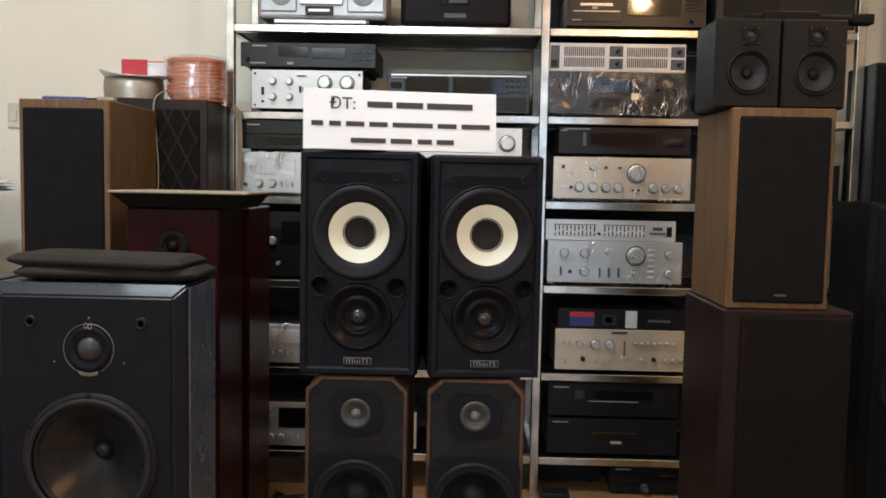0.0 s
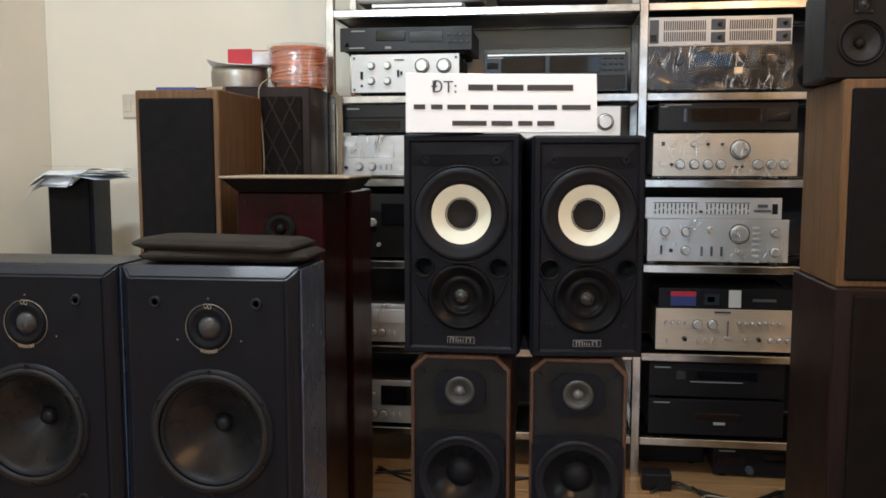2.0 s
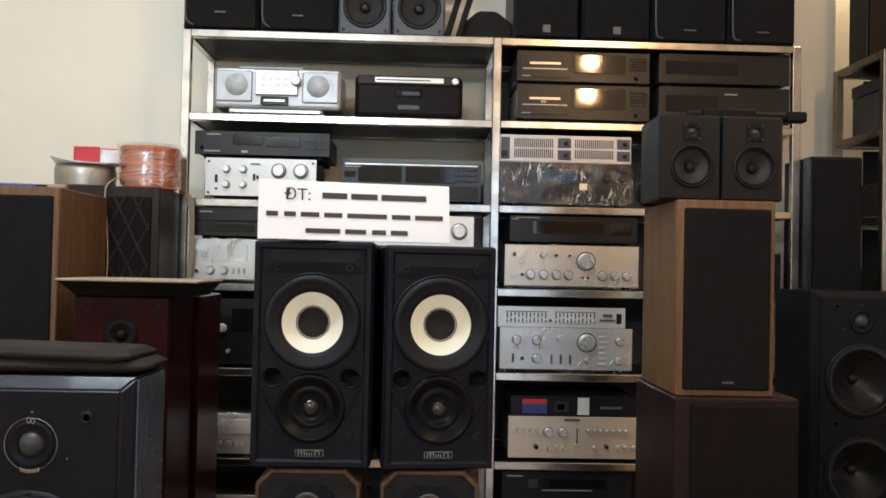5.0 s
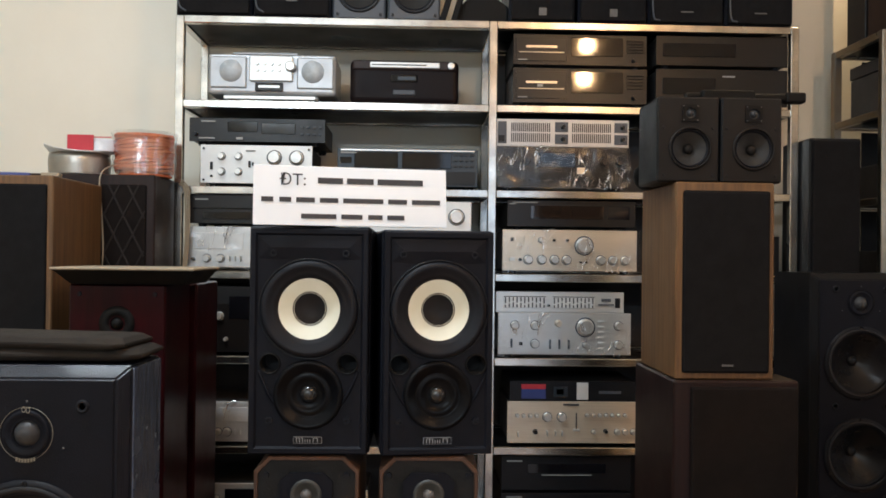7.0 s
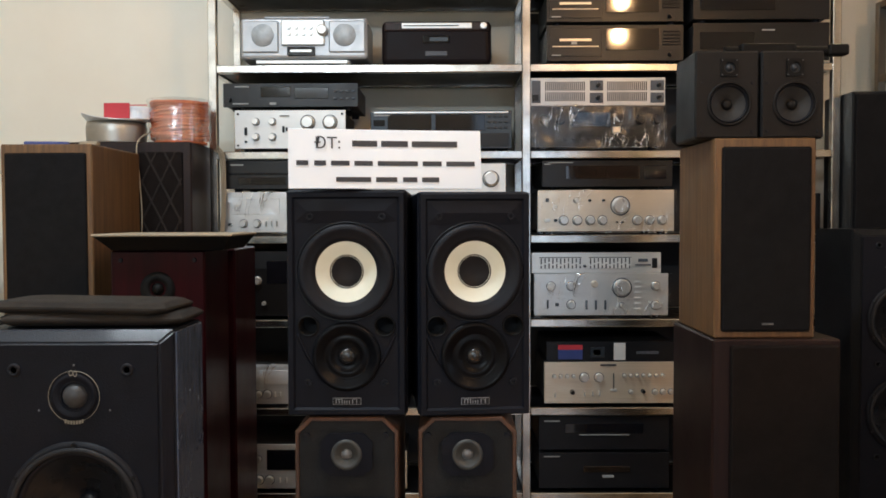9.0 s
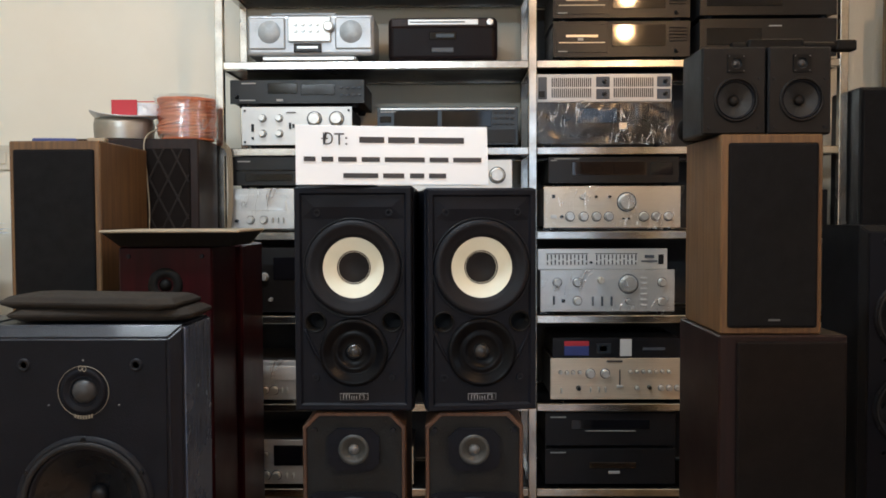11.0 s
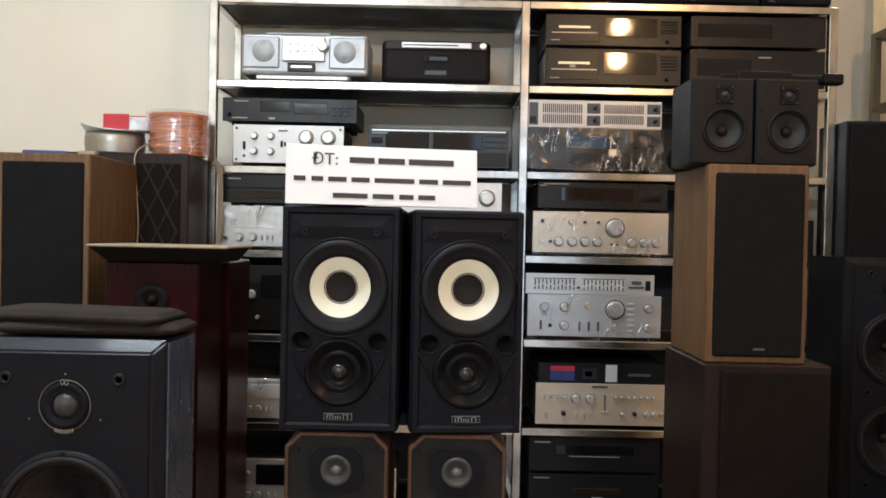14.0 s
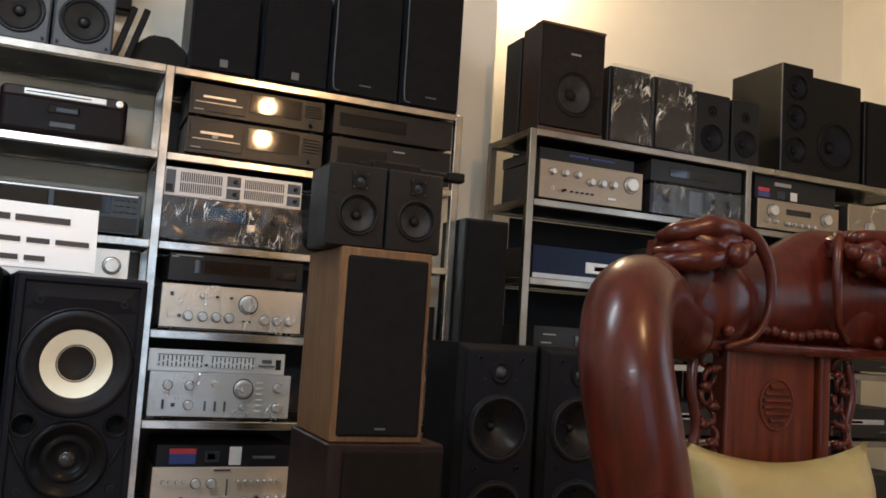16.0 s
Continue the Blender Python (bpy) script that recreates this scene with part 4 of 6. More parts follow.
for x0, x1 in ((-0.281, -0.113), (-0.106, 0.061)):
    th, w, hh = cabinet("bookshelf_speaker", "grey two-way bookshelf speaker with bare drivers", "speaker", x0, x1, Y, TZ, TZ + 0.275, 0.2, "greyplastic", 0.006, group="grey speakers", holes=[(0, 0.092, 0.0612), (0, 0.215, 0.0142)])
    driver(th, 0, 0.092, 0.058, 0, "smallcone", "plastic", 0.3, frame_mat="plastic", bolts=4)
    tweeter(th, 0, 0.215, 0.013, 0, plate="greyplastic", plate_r=2.0)
    for sx in (-1, 1):
        for z in (0.016, 0.258):
            part("bolt", lathe([(0.006, 0.001), (0.005, -0.003), (0, -0.003)], sx * (w / 2 - 0.016), 0, z, n=12), "plastic", th)
for x0, x1, h, r in ((0.281, 0.493, 0.325, False), (0.503, 0.725, 0.318, False), (0.729, 0.973, 0.448, True), (0.979, 1.199, 0.432, True)):
    grille_speaker("tall black speaker with a cloth grille" if r else "black speaker with a small white badge", x0, x1, Y, TZ, h, 0.26, (0.0, 0.040, 0.040, 0.004) if r else (0.0, 0.032, 0.024, 0.024), "black top speakers", r)
rt = thing("wedge_speaker", pose(0.20, Y + 0.03, TZ), "black wedge-shaped box on the rack top", "box")
wb_ = bmesh.new()
vs = [wb_.verts.new(p) for p in ((-0.085, 0, 0), (0.085, 0, 0), (0.085, 0, 0.055), (0.03, 0, 0.098), (-0.03, 0, 0.098), (-0.085, 0, 0.05))]
f = wb_.faces.new(vs)
ex = bmesh.ops.extrude_face_region(wb_, geom=[f])
bmesh.ops.translate(wb_, verts=[v for v in ex["geom"] if isinstance(v, bmesh.types.BMVert)], vec=(0, 0.13, 0))
bmesh.ops.recalc_face_normals(wb_, faces=wb_.faces[:])
bmesh.ops.bevel(wb_, geom=wb_.edges[:], offset=0.006, segments=2, affect="EDGES")
part("casing", wb_, "soot", rt)
for dx in (0.088, 0.125):
    an = thing("paddle", pose(dx - 0.02, Y + 0.0, TZ, 0, 16, 0), "black flat paddle leaning on the rack top", "paddle", "paddles")
    part("blade", box(-0.010, 0.010, 0.0, 0.008, 0.0, 0.17, 0.003), "soot", an)
fan = thing("wall_fan", pose(0.075, 3.12, 2.10), "grey wall fan with a dark motor housing", "fan")
part("wall_bracket", box(-0.04, 0.04, -0.06, 0.0, -0.10, 0.06, 0.008), "plastic", fan)
part("motor_housing", lathe([(0, -0.26), (0.035, -0.255), (0.05, -0.22), (0.052, -0.13), (0.03, -0.06), (0, -0.055)], 0, 0, 0.02, n=24), "plastic", fan, smooth=True)
cage = part("cage", tube([(0.20 * math.cos(a), -0.30, 0.19 + 0.20 * math.sin(a)) for a in [i * math.pi / 24 for i in range(49)]], 0.005, 6), "meshgrey", fan)
for i in range(36):
    a = 2 * math.pi * i / 36
    part("cage_wire", tube([(0.03 * math.cos(a), -0.335, 0.19 + 0.03 * math.sin(a)), (0.12 * math.cos(a), -0.33, 0.19 + 0.12 * math.sin(a)), (0.20 * math.cos(a), -0.30, 0.19 + 0.20 * math.sin(a))], 0.0014, 4), "meshgrey", cage)
part("neck", tube([(0, -0.13, 0.03), (0, -0.17, 0.12), (0, -0.22, 0.19)], 0.022, 10), "plastic", fan)
for k in range(3):
    a0 = 2 * math.pi * k / 3 + 0.4
    bm = bmesh.new()
    pts = [(0.03, a0 - 0.25, -0.245), (0.10, a0 - 0.45, -0.25), (0.175, a0 - 0.35, -0.255), (0.18, a0 + 0.15, -0.275), (0.10, a0 + 0.35, -0.285), (0.03, a0 + 0.3, -0.27)]
    vs = [bm.verts.new((r * math.cos(a), y, 0.19 + r * math.sin(a))) for r, a, y in pts]
    bm.faces.new(vs)
    bl = part("blade", bm, "greyplastic", fan)
    bl.modifiers.new("thickness", "SOLIDIFY").thickness = 0.002

# ---- the pair in the middle, on the low pair, on the bench ----
SY = 1.45
for x0, x1, z1, turn in ((-0.286, -0.084, 1.056, 0), (-0.066, 0.123, 1.052, 6)):
    th, w, hh = cabinet("bookshelf_speaker", "black two-way bookshelf speaker with a cream cone", "speaker", x0, x1, SY + 0.016, 0.676, z1, 0.22, "vinyl", 0.004, group="cream cone pair", holes=[], yaw=turn)
    part("baffle_rim", rect_frame(-w / 2 + 0.002, w / 2 - 0.002, 0.002, hh - 0.002, [(0, 0.001), (0.001, -0.014), (0.003, -0.016), (0.010, -0.016), (0.014, -0.0115)]), "baffle", th)
    part("baffle", plate(rect(-w / 2 + 0.014, w / 2 - 0.014, 0.014, hh - 0.014), [(0, 0.243, 0.0545), (0, 0.101, 0.0415), (-0.064, 0.152, 0.0155), (0.064, 0.152, 0.0155)], -0.012, 0.004), "baffle", th)
    hood = bmesh.new()
    a = [hood.verts.new(p) for p in ((-w / 2 + 0.015, -0.0122, hh - 0.0145), (w / 2 - 0.015, -0.0122, hh - 0.0145), (w / 2 - 0.036, -0.0152, hh - 0.0355), (-w / 2 + 0.036, -0.0152, hh - 0.0355), (-w / 2 + 0.015, -0.0121, hh - 0.054), (w / 2 - 0.015, -0.0121, hh - 0.054), (w / 2 - 0.042, -0.0121, hh - 0.056), (-w / 2 + 0.042, -0.0121, hh - 0.056))]
    for q in ((0, 1, 2, 3), (0, 3, 4), (1, 5, 2), (3, 2, 6, 7), (3, 7, 4), (2, 5, 6)):
        hood.faces.new([a[k] for k in q])
    bmesh.ops.recalc_face_normals(hood, faces=hood.faces[:])
    part("moulded_hood", hood, "baffle", th)
    dz = 0.243
    wf = part("woofer", lathe([(0.080, -0.012), (0.079, -0.021), (0.070, -0.023), (0.066, -0.018), (0.060, -0.019), (0.055, -0.015), (0.0505, -0.0125)], 0, 0, dz, n=56), "rubber", th, smooth=True)
    part("cone", lathe([(0.0510, -0.013), (0.043, -0.0095), (0.034, -0.006), (0.026, -0.003)], 0, 0, dz, n=56), "cream", wf, "cream woofer cone", True)
    part("dust_cap", lathe([(0.0285, -0.0045), (0.020, 0.0015), (0.010, 0.0045), (0, 0.0055)], 0, 0, dz, n=40), "cap", wf, smooth=True)
    ring2 = part("outer_ring", lathe([(0.084, -0.0125), (0.083, -0.0155), (0.0805, -0.0125)], 0, 0, dz, n=56), "plastic", wf, smooth=True)
    tz = 0.101
    tw = part("tweeter", lathe([(0.058, -0.012), (0.057, -0.018), (0.050, -0.0195), (0.048, -0.015), (0.042, -0.0155), (0.040, -0.010), (0.034, -0.009), (0.030, -0.013), (0.026, -0.009), (0.018, -0.006), (0.015, -0.006)], 0, 0, tz, n=48), "glossblack", th, smooth=True)
    part("dome", lathe([(0.0155, -0.006), (0.013, -0.012), (0.008, -0.0155), (0, -0.017)], 0, 0, tz, n=28), "darkdome", tw, smooth=True)
    for sx in (-1, 1):
        part("port", lathe([(0.0185, -0.012), (0.0175, -0.0165), (0.0150, -0.0150), (0.0145, -0.0120)], sx * 0.064, 0, 0.152, n=28), "soot", th, smooth=True)
        part("port_opening", lathe([(0.0152, -0.010), (0.0150, 0.03), (0, 0.03)], sx * 0.064, 0, 0.152, n=28), "hole", th)
        part("moulded_web", tube(smooth_path([(sx * 0.082, -0.012, 0.140), (sx * 0.066, -0.013, 0.104), (sx * 0.052, -0.012, 0.082)], 5), 0.003, 6), "baffle", th, smooth=True)
        for z, xx in ((0.335, 0.060), (0.058, 0.064)):
            part("grille_peg", lathe([(0.0065, -0.012), (0.006, -0.0165), (0.0035, -0.0165), (0.003, -0.0135), (0, -0.0135)], sx * xx, 0, z, n=16), "rubber", th)
    bd = part("badge", box(-0.0235, 0.0235, -0.0135, -0.0115, 0.0205, 0.0315), "silverplastic", th, "silver outlined badge")
    part("badge_field", box(-0.0230, 0.0230, -0.0142, -0.013, 0.0210, 0.0310), "plastic", bd)
    for i, bx in enumerate((-0.018, -0.013, -0.008, -0.004, 0.0, 0.004, 0.0095, 0.0165)):
        part("badge_stroke", box(bx - 0.0005, bx + 0.0005, -0.0148, -0.014, 0.0225, 0.0295 if i not in (3, 4, 5) else 0.0275), "silverplastic", bd)
    part("badge_stroke", box(-0.018, -0.008, -0.0148, -0.014, 0.0291, 0.0297), "silverplastic", bd)
    part("badge_stroke", box(0.0095, 0.0165, -0.0148, -0.014, 0.0291, 0.0297), "silverplastic", bd)

for x0, x1, z1 in ((-0.273, -0.099, 0.673), (-0.066, 0.099, 0.673)):
    z0 = 0.338
    w, hh = x1 - x0, z1 + 0.002 - z0
    th = thing("bookshelf_speaker", pose((x0 + x1) / 2, SY + 0.01, z0), "dark grey speaker with chamfered walnut edges on the bench", "speaker", "walnut edged pair")
    c = 0.024

    def outline(e):
        k = c - e * 0.41
        return [(-w / 2 + e, e), (w / 2 - e, e), (w / 2 - e, hh - k - e), (w / 2 - k - e, hh - e), (-w / 2 + k + e, hh - e), (-w / 2 + e, hh - k - e)]

    bm = bmesh.new()
    rings = [[bm.verts.new((x, y, z)) for x, z in outline(e)] for e, y in ((0.0, 0.21), (0.0, -0.004), (0.0015, -0.0065), (0.0062, -0.0065), (0.0075, 0.0))]
    for a, b in zip(rings, rings[1:]):
        for k in range(6):
            bm.faces.new((a[k], a[(k + 1) % 6], b[(k + 1) % 6], b[k]))
    bm.faces.new(rings[0])
    bmesh.ops.recalc_face_normals(bm, faces=bm.faces[:])
    part("cabinet_body", bm, "walnut", th)
    part("baffle", plate(outline(0.0072), [(0, 0.122, 0.060), (0, hh - 0.062, 0.0185)], -0.0035, 0.004), "greybaffle", th)
    tz = hh - 0.062
    pl = part("tweeter", plate([(-0.043, tz - 0.022), (-0.028, tz - 0.036), (0.028, tz - 0.036), (0.043, tz - 0.022), (0.043, tz + 0.022), (0.028, tz + 0.036), (-0.028, tz + 0.036), (-0.043, tz + 0.022)], [(0, tz, 0.0185)], -0.013, -0.008), "baffle", th)
    part("tweeter_cone", lathe([(0.026, -0.013), (0.024, -0.017), (0.018, -0.013), (0.009, -0.009)], 0, 0, tz, n=36), "tweetcone", pl, smooth=True)
    part("dome", lathe([(0.0095, -0.009), (0.008, -0.014), (0, -0.0165)], 0, 0, tz, n=24), "dome", pl, smooth=True)
    wz = 0.122
    bm = plate([(-0.078, wz - 0.062), (-0.072, wz - 0.075), (-0.060, wz - 0.080), (0.060, wz - 0.080), (0.072, wz - 0.075), (0.078, wz - 0.062), (0.078, wz + 0.062), (0.072, wz + 0.075), (0.060, wz + 0.080), (-0.060, wz + 0.080), (-0.072, wz + 0.075), (-0.078, wz + 0.062)], [(0, wz, 0.060)], -0.013, -0.008)
    wp = part("woofer", bm, "baffle", th)
    part("surround", lathe([(0.074, -0.013), (0.073, -0.018), (0.068, -0.019), (0.064, -0.015), (0.060, -0.018), (0.056, -0.014), (0.054, -0.011)], 0, 0, wz, n=48), "rubber", wp, smooth=True)
    part("cone", lathe([(0.0545, -0.012), (0.042, 0.006), (0.026, 0.016)], 0, 0, wz, n=48), "polycone", wp, smooth=True)
    part("dust_cap", lathe([(0.027, 0.015), (0.020, 0.007), (0.010, 0.003), (0, 0.002)], 0, 0, wz, n=32), "rubber", wp, smooth=True)
    for sx in (-1, 1):
        for z in (wz - 0.068, wz + 0.068):
            part("bolt", lathe([(0.005, -0.012), (0.0045, -0.016), (0, -0.016)], sx * 0.066, 0, z, n=12), "rubber", wp)
        part("grille_peg", lathe([(0.005, -0.008), (0.0045, -0.012), (0, -0.012)], sx * 0.066, 0, hh - 0.03, n=12), "rubber", th)

bench = thing("bench", pose(-0.09, 1.22, 0), "low bench covered with grey cloth", "bench")
part("bench_top", box(-0.30, 0.31, 0, 0.43, 0.30, 0.338, 0.012, seg=2), "benchcloth", bench)
for sx in (-0.28, 0.26):
    for y in (0.02, 0.38):
        part("leg", box(sx, sx + 0.04, y, y + 0.04, 0, 0.302, 0.003), "darkwood", bench)

# folded paper sign, its writing as bars
A, B = Vector((-0.2745, 1.425, 1.0575)), Vector((0.0425, 1.485, 1.0545))
ln = (B - A).length
sign = thing("paper_sign", Matrix.Translation(A) @ Matrix.Rotation(math.atan2(B.y - A.y, B.x - A.x), 4, "Z"), "folded white paper sign with black printed lines", "sign")
bm = bmesh.new()
g = []
for i in range(13):
    u = i / 12
    bow = 0.004 * math.sin(u * 3.1)
    g.append([bm.verts.new((u * ln, 0.0 + bow, 0.0)), bm.verts.new((u * ln, 0.006 + bow, 0.05)), bm.verts.new((u * ln, 0.012 + bow * 1.5, 0.098)), bm.verts.new((u * ln, 0.016 + bow * 1.5, 0.099)), bm.verts.new((u * ln, 0.034, 0.0))])
for a, b in zip(g, g[1:]):
    for k in range(4):
        bm.faces.new((a[k], b[k], b[k + 1], a[k + 1]))
bmesh.ops.recalc_face_normals(bm, faces=bm.faces[:])
sheet = part("sheet", bm, "paper", sign)
sol = sheet.modifiers.new("thickness", "SOLIDIFY")
sol.thickness = 0.0004


def bar(u0, u1, z0, z1):
    n = 4
    bm = bmesh.new()
    rows = []
    for i in range(n + 1):
        u = u0 + (u1 - u0) * i / n
        bow = 0.004 * math.sin(u * 3.1)
        rows.append([bm.verts.new((u * ln, bow * (1 + z / 0.2) + 0.12 * z - 0.0014, z)) for z in (z0, z1)])
    for a, b in zip(rows, rows[1:]):
        bm.faces.new((a[0], b[0], b[1], a[1]))
    part("printed_bar", bm, "ink", sheet)


tc = bpy.data.curves.new("letters", "FONT")
tc.body, tc.size, tc.align_x = "\u0110T:", 0.0285, "LEFT"
to = bpy.data.objects.new("letters", tc)
lm = bpy.data.meshes.new_from_object(to)
lm.materials.clear()
lm.materials.append(M["ink"])
lm.transform(Matrix.Translation((0.13 * ln, 0.0085, 0.066)) @ Matrix.Rotation(radians(83), 4, "X"))
letters = new("letters", lm)
letters.parent = sheet
bpy.data.objects.remove(to)
for u0, u1, z0, z1 in ((0.325, 0.455, 0.069, 0.083), (0.475, 0.615, 0.069, 0.083), (0.635, 0.875, 0.069, 0.083),
                       (0.04, 0.10, 0.037, 0.049), (0.13, 0.19, 0.037, 0.049), (0.215, 0.31, 0.037, 0.049), (0.335, 0.43, 0.037, 0.049), (0.455, 0.665, 0.037, 0.049), (0.69, 0.79, 0.037, 0.049), (0.815, 0.965, 0.037, 0.049),
                       (0.24, 0.42, 0.010, 0.022), (0.445, 0.555, 0.010, 0.022), (0.585, 0.66, 0.010, 0.022), (0.685, 0.775, 0.010, 0.022)):
    bar(u0, u1, z0 + 0.001, z1 - 0.003)


# ---- large black floor speakers beside the camera ----
def mitred(w, hh, depth, c):
    """A cabinet whose front has broad mitred bevels at its top and sides."""
    bm = bmesh.new()
    b = [bm.verts.new(p) for p in ((-w / 2, c, 0), (w / 2, c, 0), (w / 2, c, hh), (-w / 2, c, hh))]
    f = [bm.verts.new(p) for p in ((-w / 2 + c, 0, 0), (w / 2 - c, 0, 0), (w / 2 - c, 0, hh - c), (-w / 2 + c, 0, hh - c))]
    k = [bm.verts.new(p) for p in ((-w / 2, depth, 0), (w / 2, depth, 0), (w / 2, depth, hh), (-w / 2, depth, hh))]
    for i in range(4):
        j = (i + 1) % 4
        bm.faces.new((f[i], f[j], b[j], b[i]))
        bm.faces.new((b[i], b[j], k[j], k[i]))
    bm.faces.new(f), bm.faces.new(k)
    bmesh.ops.recalc_face_normals(bm, faces=bm.faces[:])
    bmesh.ops.bevel(bm, geom=bm.edges[:], offset=0.003, segments=2, affect="EDGES")
    return bm


def floor_speaker(label, x0, x1, y, z1, depth, group, tz, wz, wr, body="vinyl", second=None, trim="goldprint", side=None, ox=0.0):
    w = x1 - x0
    th = thing("floor_speaker", pose((x0 + x1) / 2, y - 0.02, 0), label, "speaker", group)
    part("cabinet_body", open_front(mitred(w, z1, depth, 0.017)), body, th)
    zs = [wz] + ([second] if second else [])
    # thin added slabs carry the painted sheen of the sides
    if side:
        for sx in (-1, 1):
            part("sheen_panel", box(sx * w / 2 - 0.002, sx * w / 2 + 0.002, 0.021, depth - 0.002, 0.004, z1 - 0.004, 0.0008), side, th, "added panel coloured as the bluish sheen on the side")
    part("baffle", plate(rect(-w / 2 + 0.0195, w / 2 - 0.0195, 0.004, z1 - 0.0195), [(ox, z, wr * 1.06) for z in zs] + [(ox, tz, 0.0190)], -0.003, 0.006), "baffle", th)
    tw = tweeter(th, ox, tz, 0.0178, -0.003, dome="softdome", plate="baffle", plate_r=1.85, deep=0.15)
    part("gold_ring", lathe([(0.0370, -0.0033), (0.0370, -0.0046), (0.0365, -0.0046), (0.0365, -0.0033)], ox, 0, tz, n=48), trim, tw, "thin ring", True)
    part("emblem", lathe([(0.0042, -0.0062), (0.0030, -0.0062)], ox - 0.003, 0, tz + 0.034, n=16, sx=0.7), trim, tw)
    part("emblem", lathe([(0.0042, -0.0062), (0.0030, -0.0062)], ox + 0.003, 0, tz + 0.033, n=16, sx=0.7), trim, tw)
    for i in range(7):
        a = -math.pi / 2 + 0.11 * (i - 3)
        part("print_stroke", box(ox + 0.0372 * math.cos(a) - 0.0011, ox + 0.0372 * math.cos(a) + 0.0011, -0.006, -0.0045, tz + 0.0372 * math.sin(a) - 0.0026, tz + 0.0372 * math.sin(a) + 0.0026), trim, tw)
    for sx, zz in ((-0.051, tz - 0.02), (0.051, tz - 0.02), (0, tz + 0.045)):
        part("screw", lathe([(0.002, -0.0028), (0, -0.0045)], ox + sx, 0, zz, n=8), "dome", th)
    for z in zs:
        driver(th, ox, z, wr, -0.003, "polycone", "plastic", 0.17, 0.6, 1.22, "rubber", "woofer", 6, cap_out=True, ring="ringgrey")
    for sx in (-1, 1):
        for z in [tz + 0.038] + [q - wr * 1.42 for q in zs]:
            part("grille_socket", lathe([(0.010, -0.002), (0.009, -0.006), (0.005, -0.006), (0.0045, -0.003), (0, -0.003)], sx * (w / 2 - 0.062), 0, z, n=20), "rubber", th, smooth=True)
    return th


floor_speaker("large black floor-standing speaker with a gold tweeter ring", -0.697, -0.411, 1.262, 0.848, 0.152, "black floor speakers", 0.755, 0.590, 0.083, "vinyl", 0.34, side="sidesheen", ox=0.0045)
floor_speaker("large black floor-standing speaker with a gold tweeter ring", -0.999, -0.704, 1.262, 0.848, 0.152, "black floor speakers", 0.755, 0.590, 0.083, "vinyl", 0.34, side="sidesheen")
pad = thing("speaker_grilles", pose(-0.548, 1.262, 0.8515, 0, 0, -3), "two removed brown cloth grilles stacked flat", "grille")
for i, (x0, x1, z0, rz, tilt) in enumerate(((-0.136, 0.140, 0.0, 3.0, 0.0), (-0.150, 0.122, 0.0165, -1.0, 0.6))):
    bm = bmesh.new()
    rings = []
    for inset, z in ((0.010, 0.0), (0.001, 0.006), (0.0, 0.010), (0.010, 0.0175), (0.020, 0.0185)):
        c = 0.013 + inset * 0.4
        xa, xb, ya, yb = x0 + inset, x1 - inset, 0.004 + inset, 0.142 - inset
        rings.append([bm.verts.new((x, y, z0 + z + 0.0004 * noise.noise(Vector((x * 30, y * 30, i))))) for x, y in ((xa + c, ya), (xb - c, ya), (xb, ya + c), (xb, yb - c), (xb - c, yb), (xa + c, yb), (xa, yb - c), (xa, ya + c))])
    for a, b in zip(rings, rings[1:]):
        for k in range(8):
            bm.faces.new((a[k], a[(k + 1) % 8], b[(k + 1) % 8], b[k]))
    bm.faces.new(rings[0][::-1]), bm.faces.new(rings[-1])
    bmesh.ops.recalc_face_normals(bm, faces=bm.faces[:])
    bmesh.ops.bevel(bm, geom=[e for e in bm.edges if e.calc_face_angle(0) > 0.3], offset=0.0012, segments=2, affect="EDGES")
    bmesh.ops.rotate(bm, verts=bm.verts[:], cent=(0, 0.07, z0), matrix=Matrix.Rotation(radians(rz), 3, "Z") @ Matrix.Rotation(radians(tilt), 3, "Y"))
    part("grille_frame", bm, "padcloth", pad, smooth=False)

# ---- left side ----
th, w, hh = cabinet("floor_speaker", "oak floor-standing speaker with a black grille", "speaker", -1.130, -0.901, 2.17, 0, 1.196, 0.33, "oak", 0.003)
grille(th, -w / 2 + 0.012, w / 2 - 0.002 - 0.012, 0.05, hh - 0.022, "cloth", 0.006)
for i, (y0, d) in enumerate(((2.0, 0.215), (2.235, 0.235))):
    th, w, hh = cabinet("floor_speaker", "glossy dark cherry floor-standing speaker" if i else "glossy dark cherry speaker with a board on top", "speaker", -0.793, -0.576 + 0.012 * i, y0, 0, 0.936 - 0.004 * i, d, "cherry", 0.004, group="cherry pair", holes=[(0, 0.936 - 0.004 * i - 0.089, 0.0152), (0, 0.936 - 0.004 * i - 0.24, 0.0685)])
    tweeter(th, 0.0, hh - 0.089, 0.014, 0, dome="soot", plate="soot", plate_r=2.9)
    for sx in (-1, 1):
        part("grille_peg", lathe([(0.006, 0.001), (0.005, -0.003), (0, -0.003)], sx * 0.085, 0, hh - 0.022, n=12), "rubber", th)
    driver(th, 0, hh - 0.24, 0.065, 0, "polycone", "plastic", 0.25)
bo = thing("board", pose(-0.655, 1.955, 0.937), "dark moulded board with a pale worn top edge", "board")
bm = bmesh.new()
lo = [bm.verts.new(p) for p in ((-0.128, 0.03, 0.0), (0.125, 0.03, 0.0), (0.125, 0.235, 0.0), (-0.128, 0.235, 0.0))]
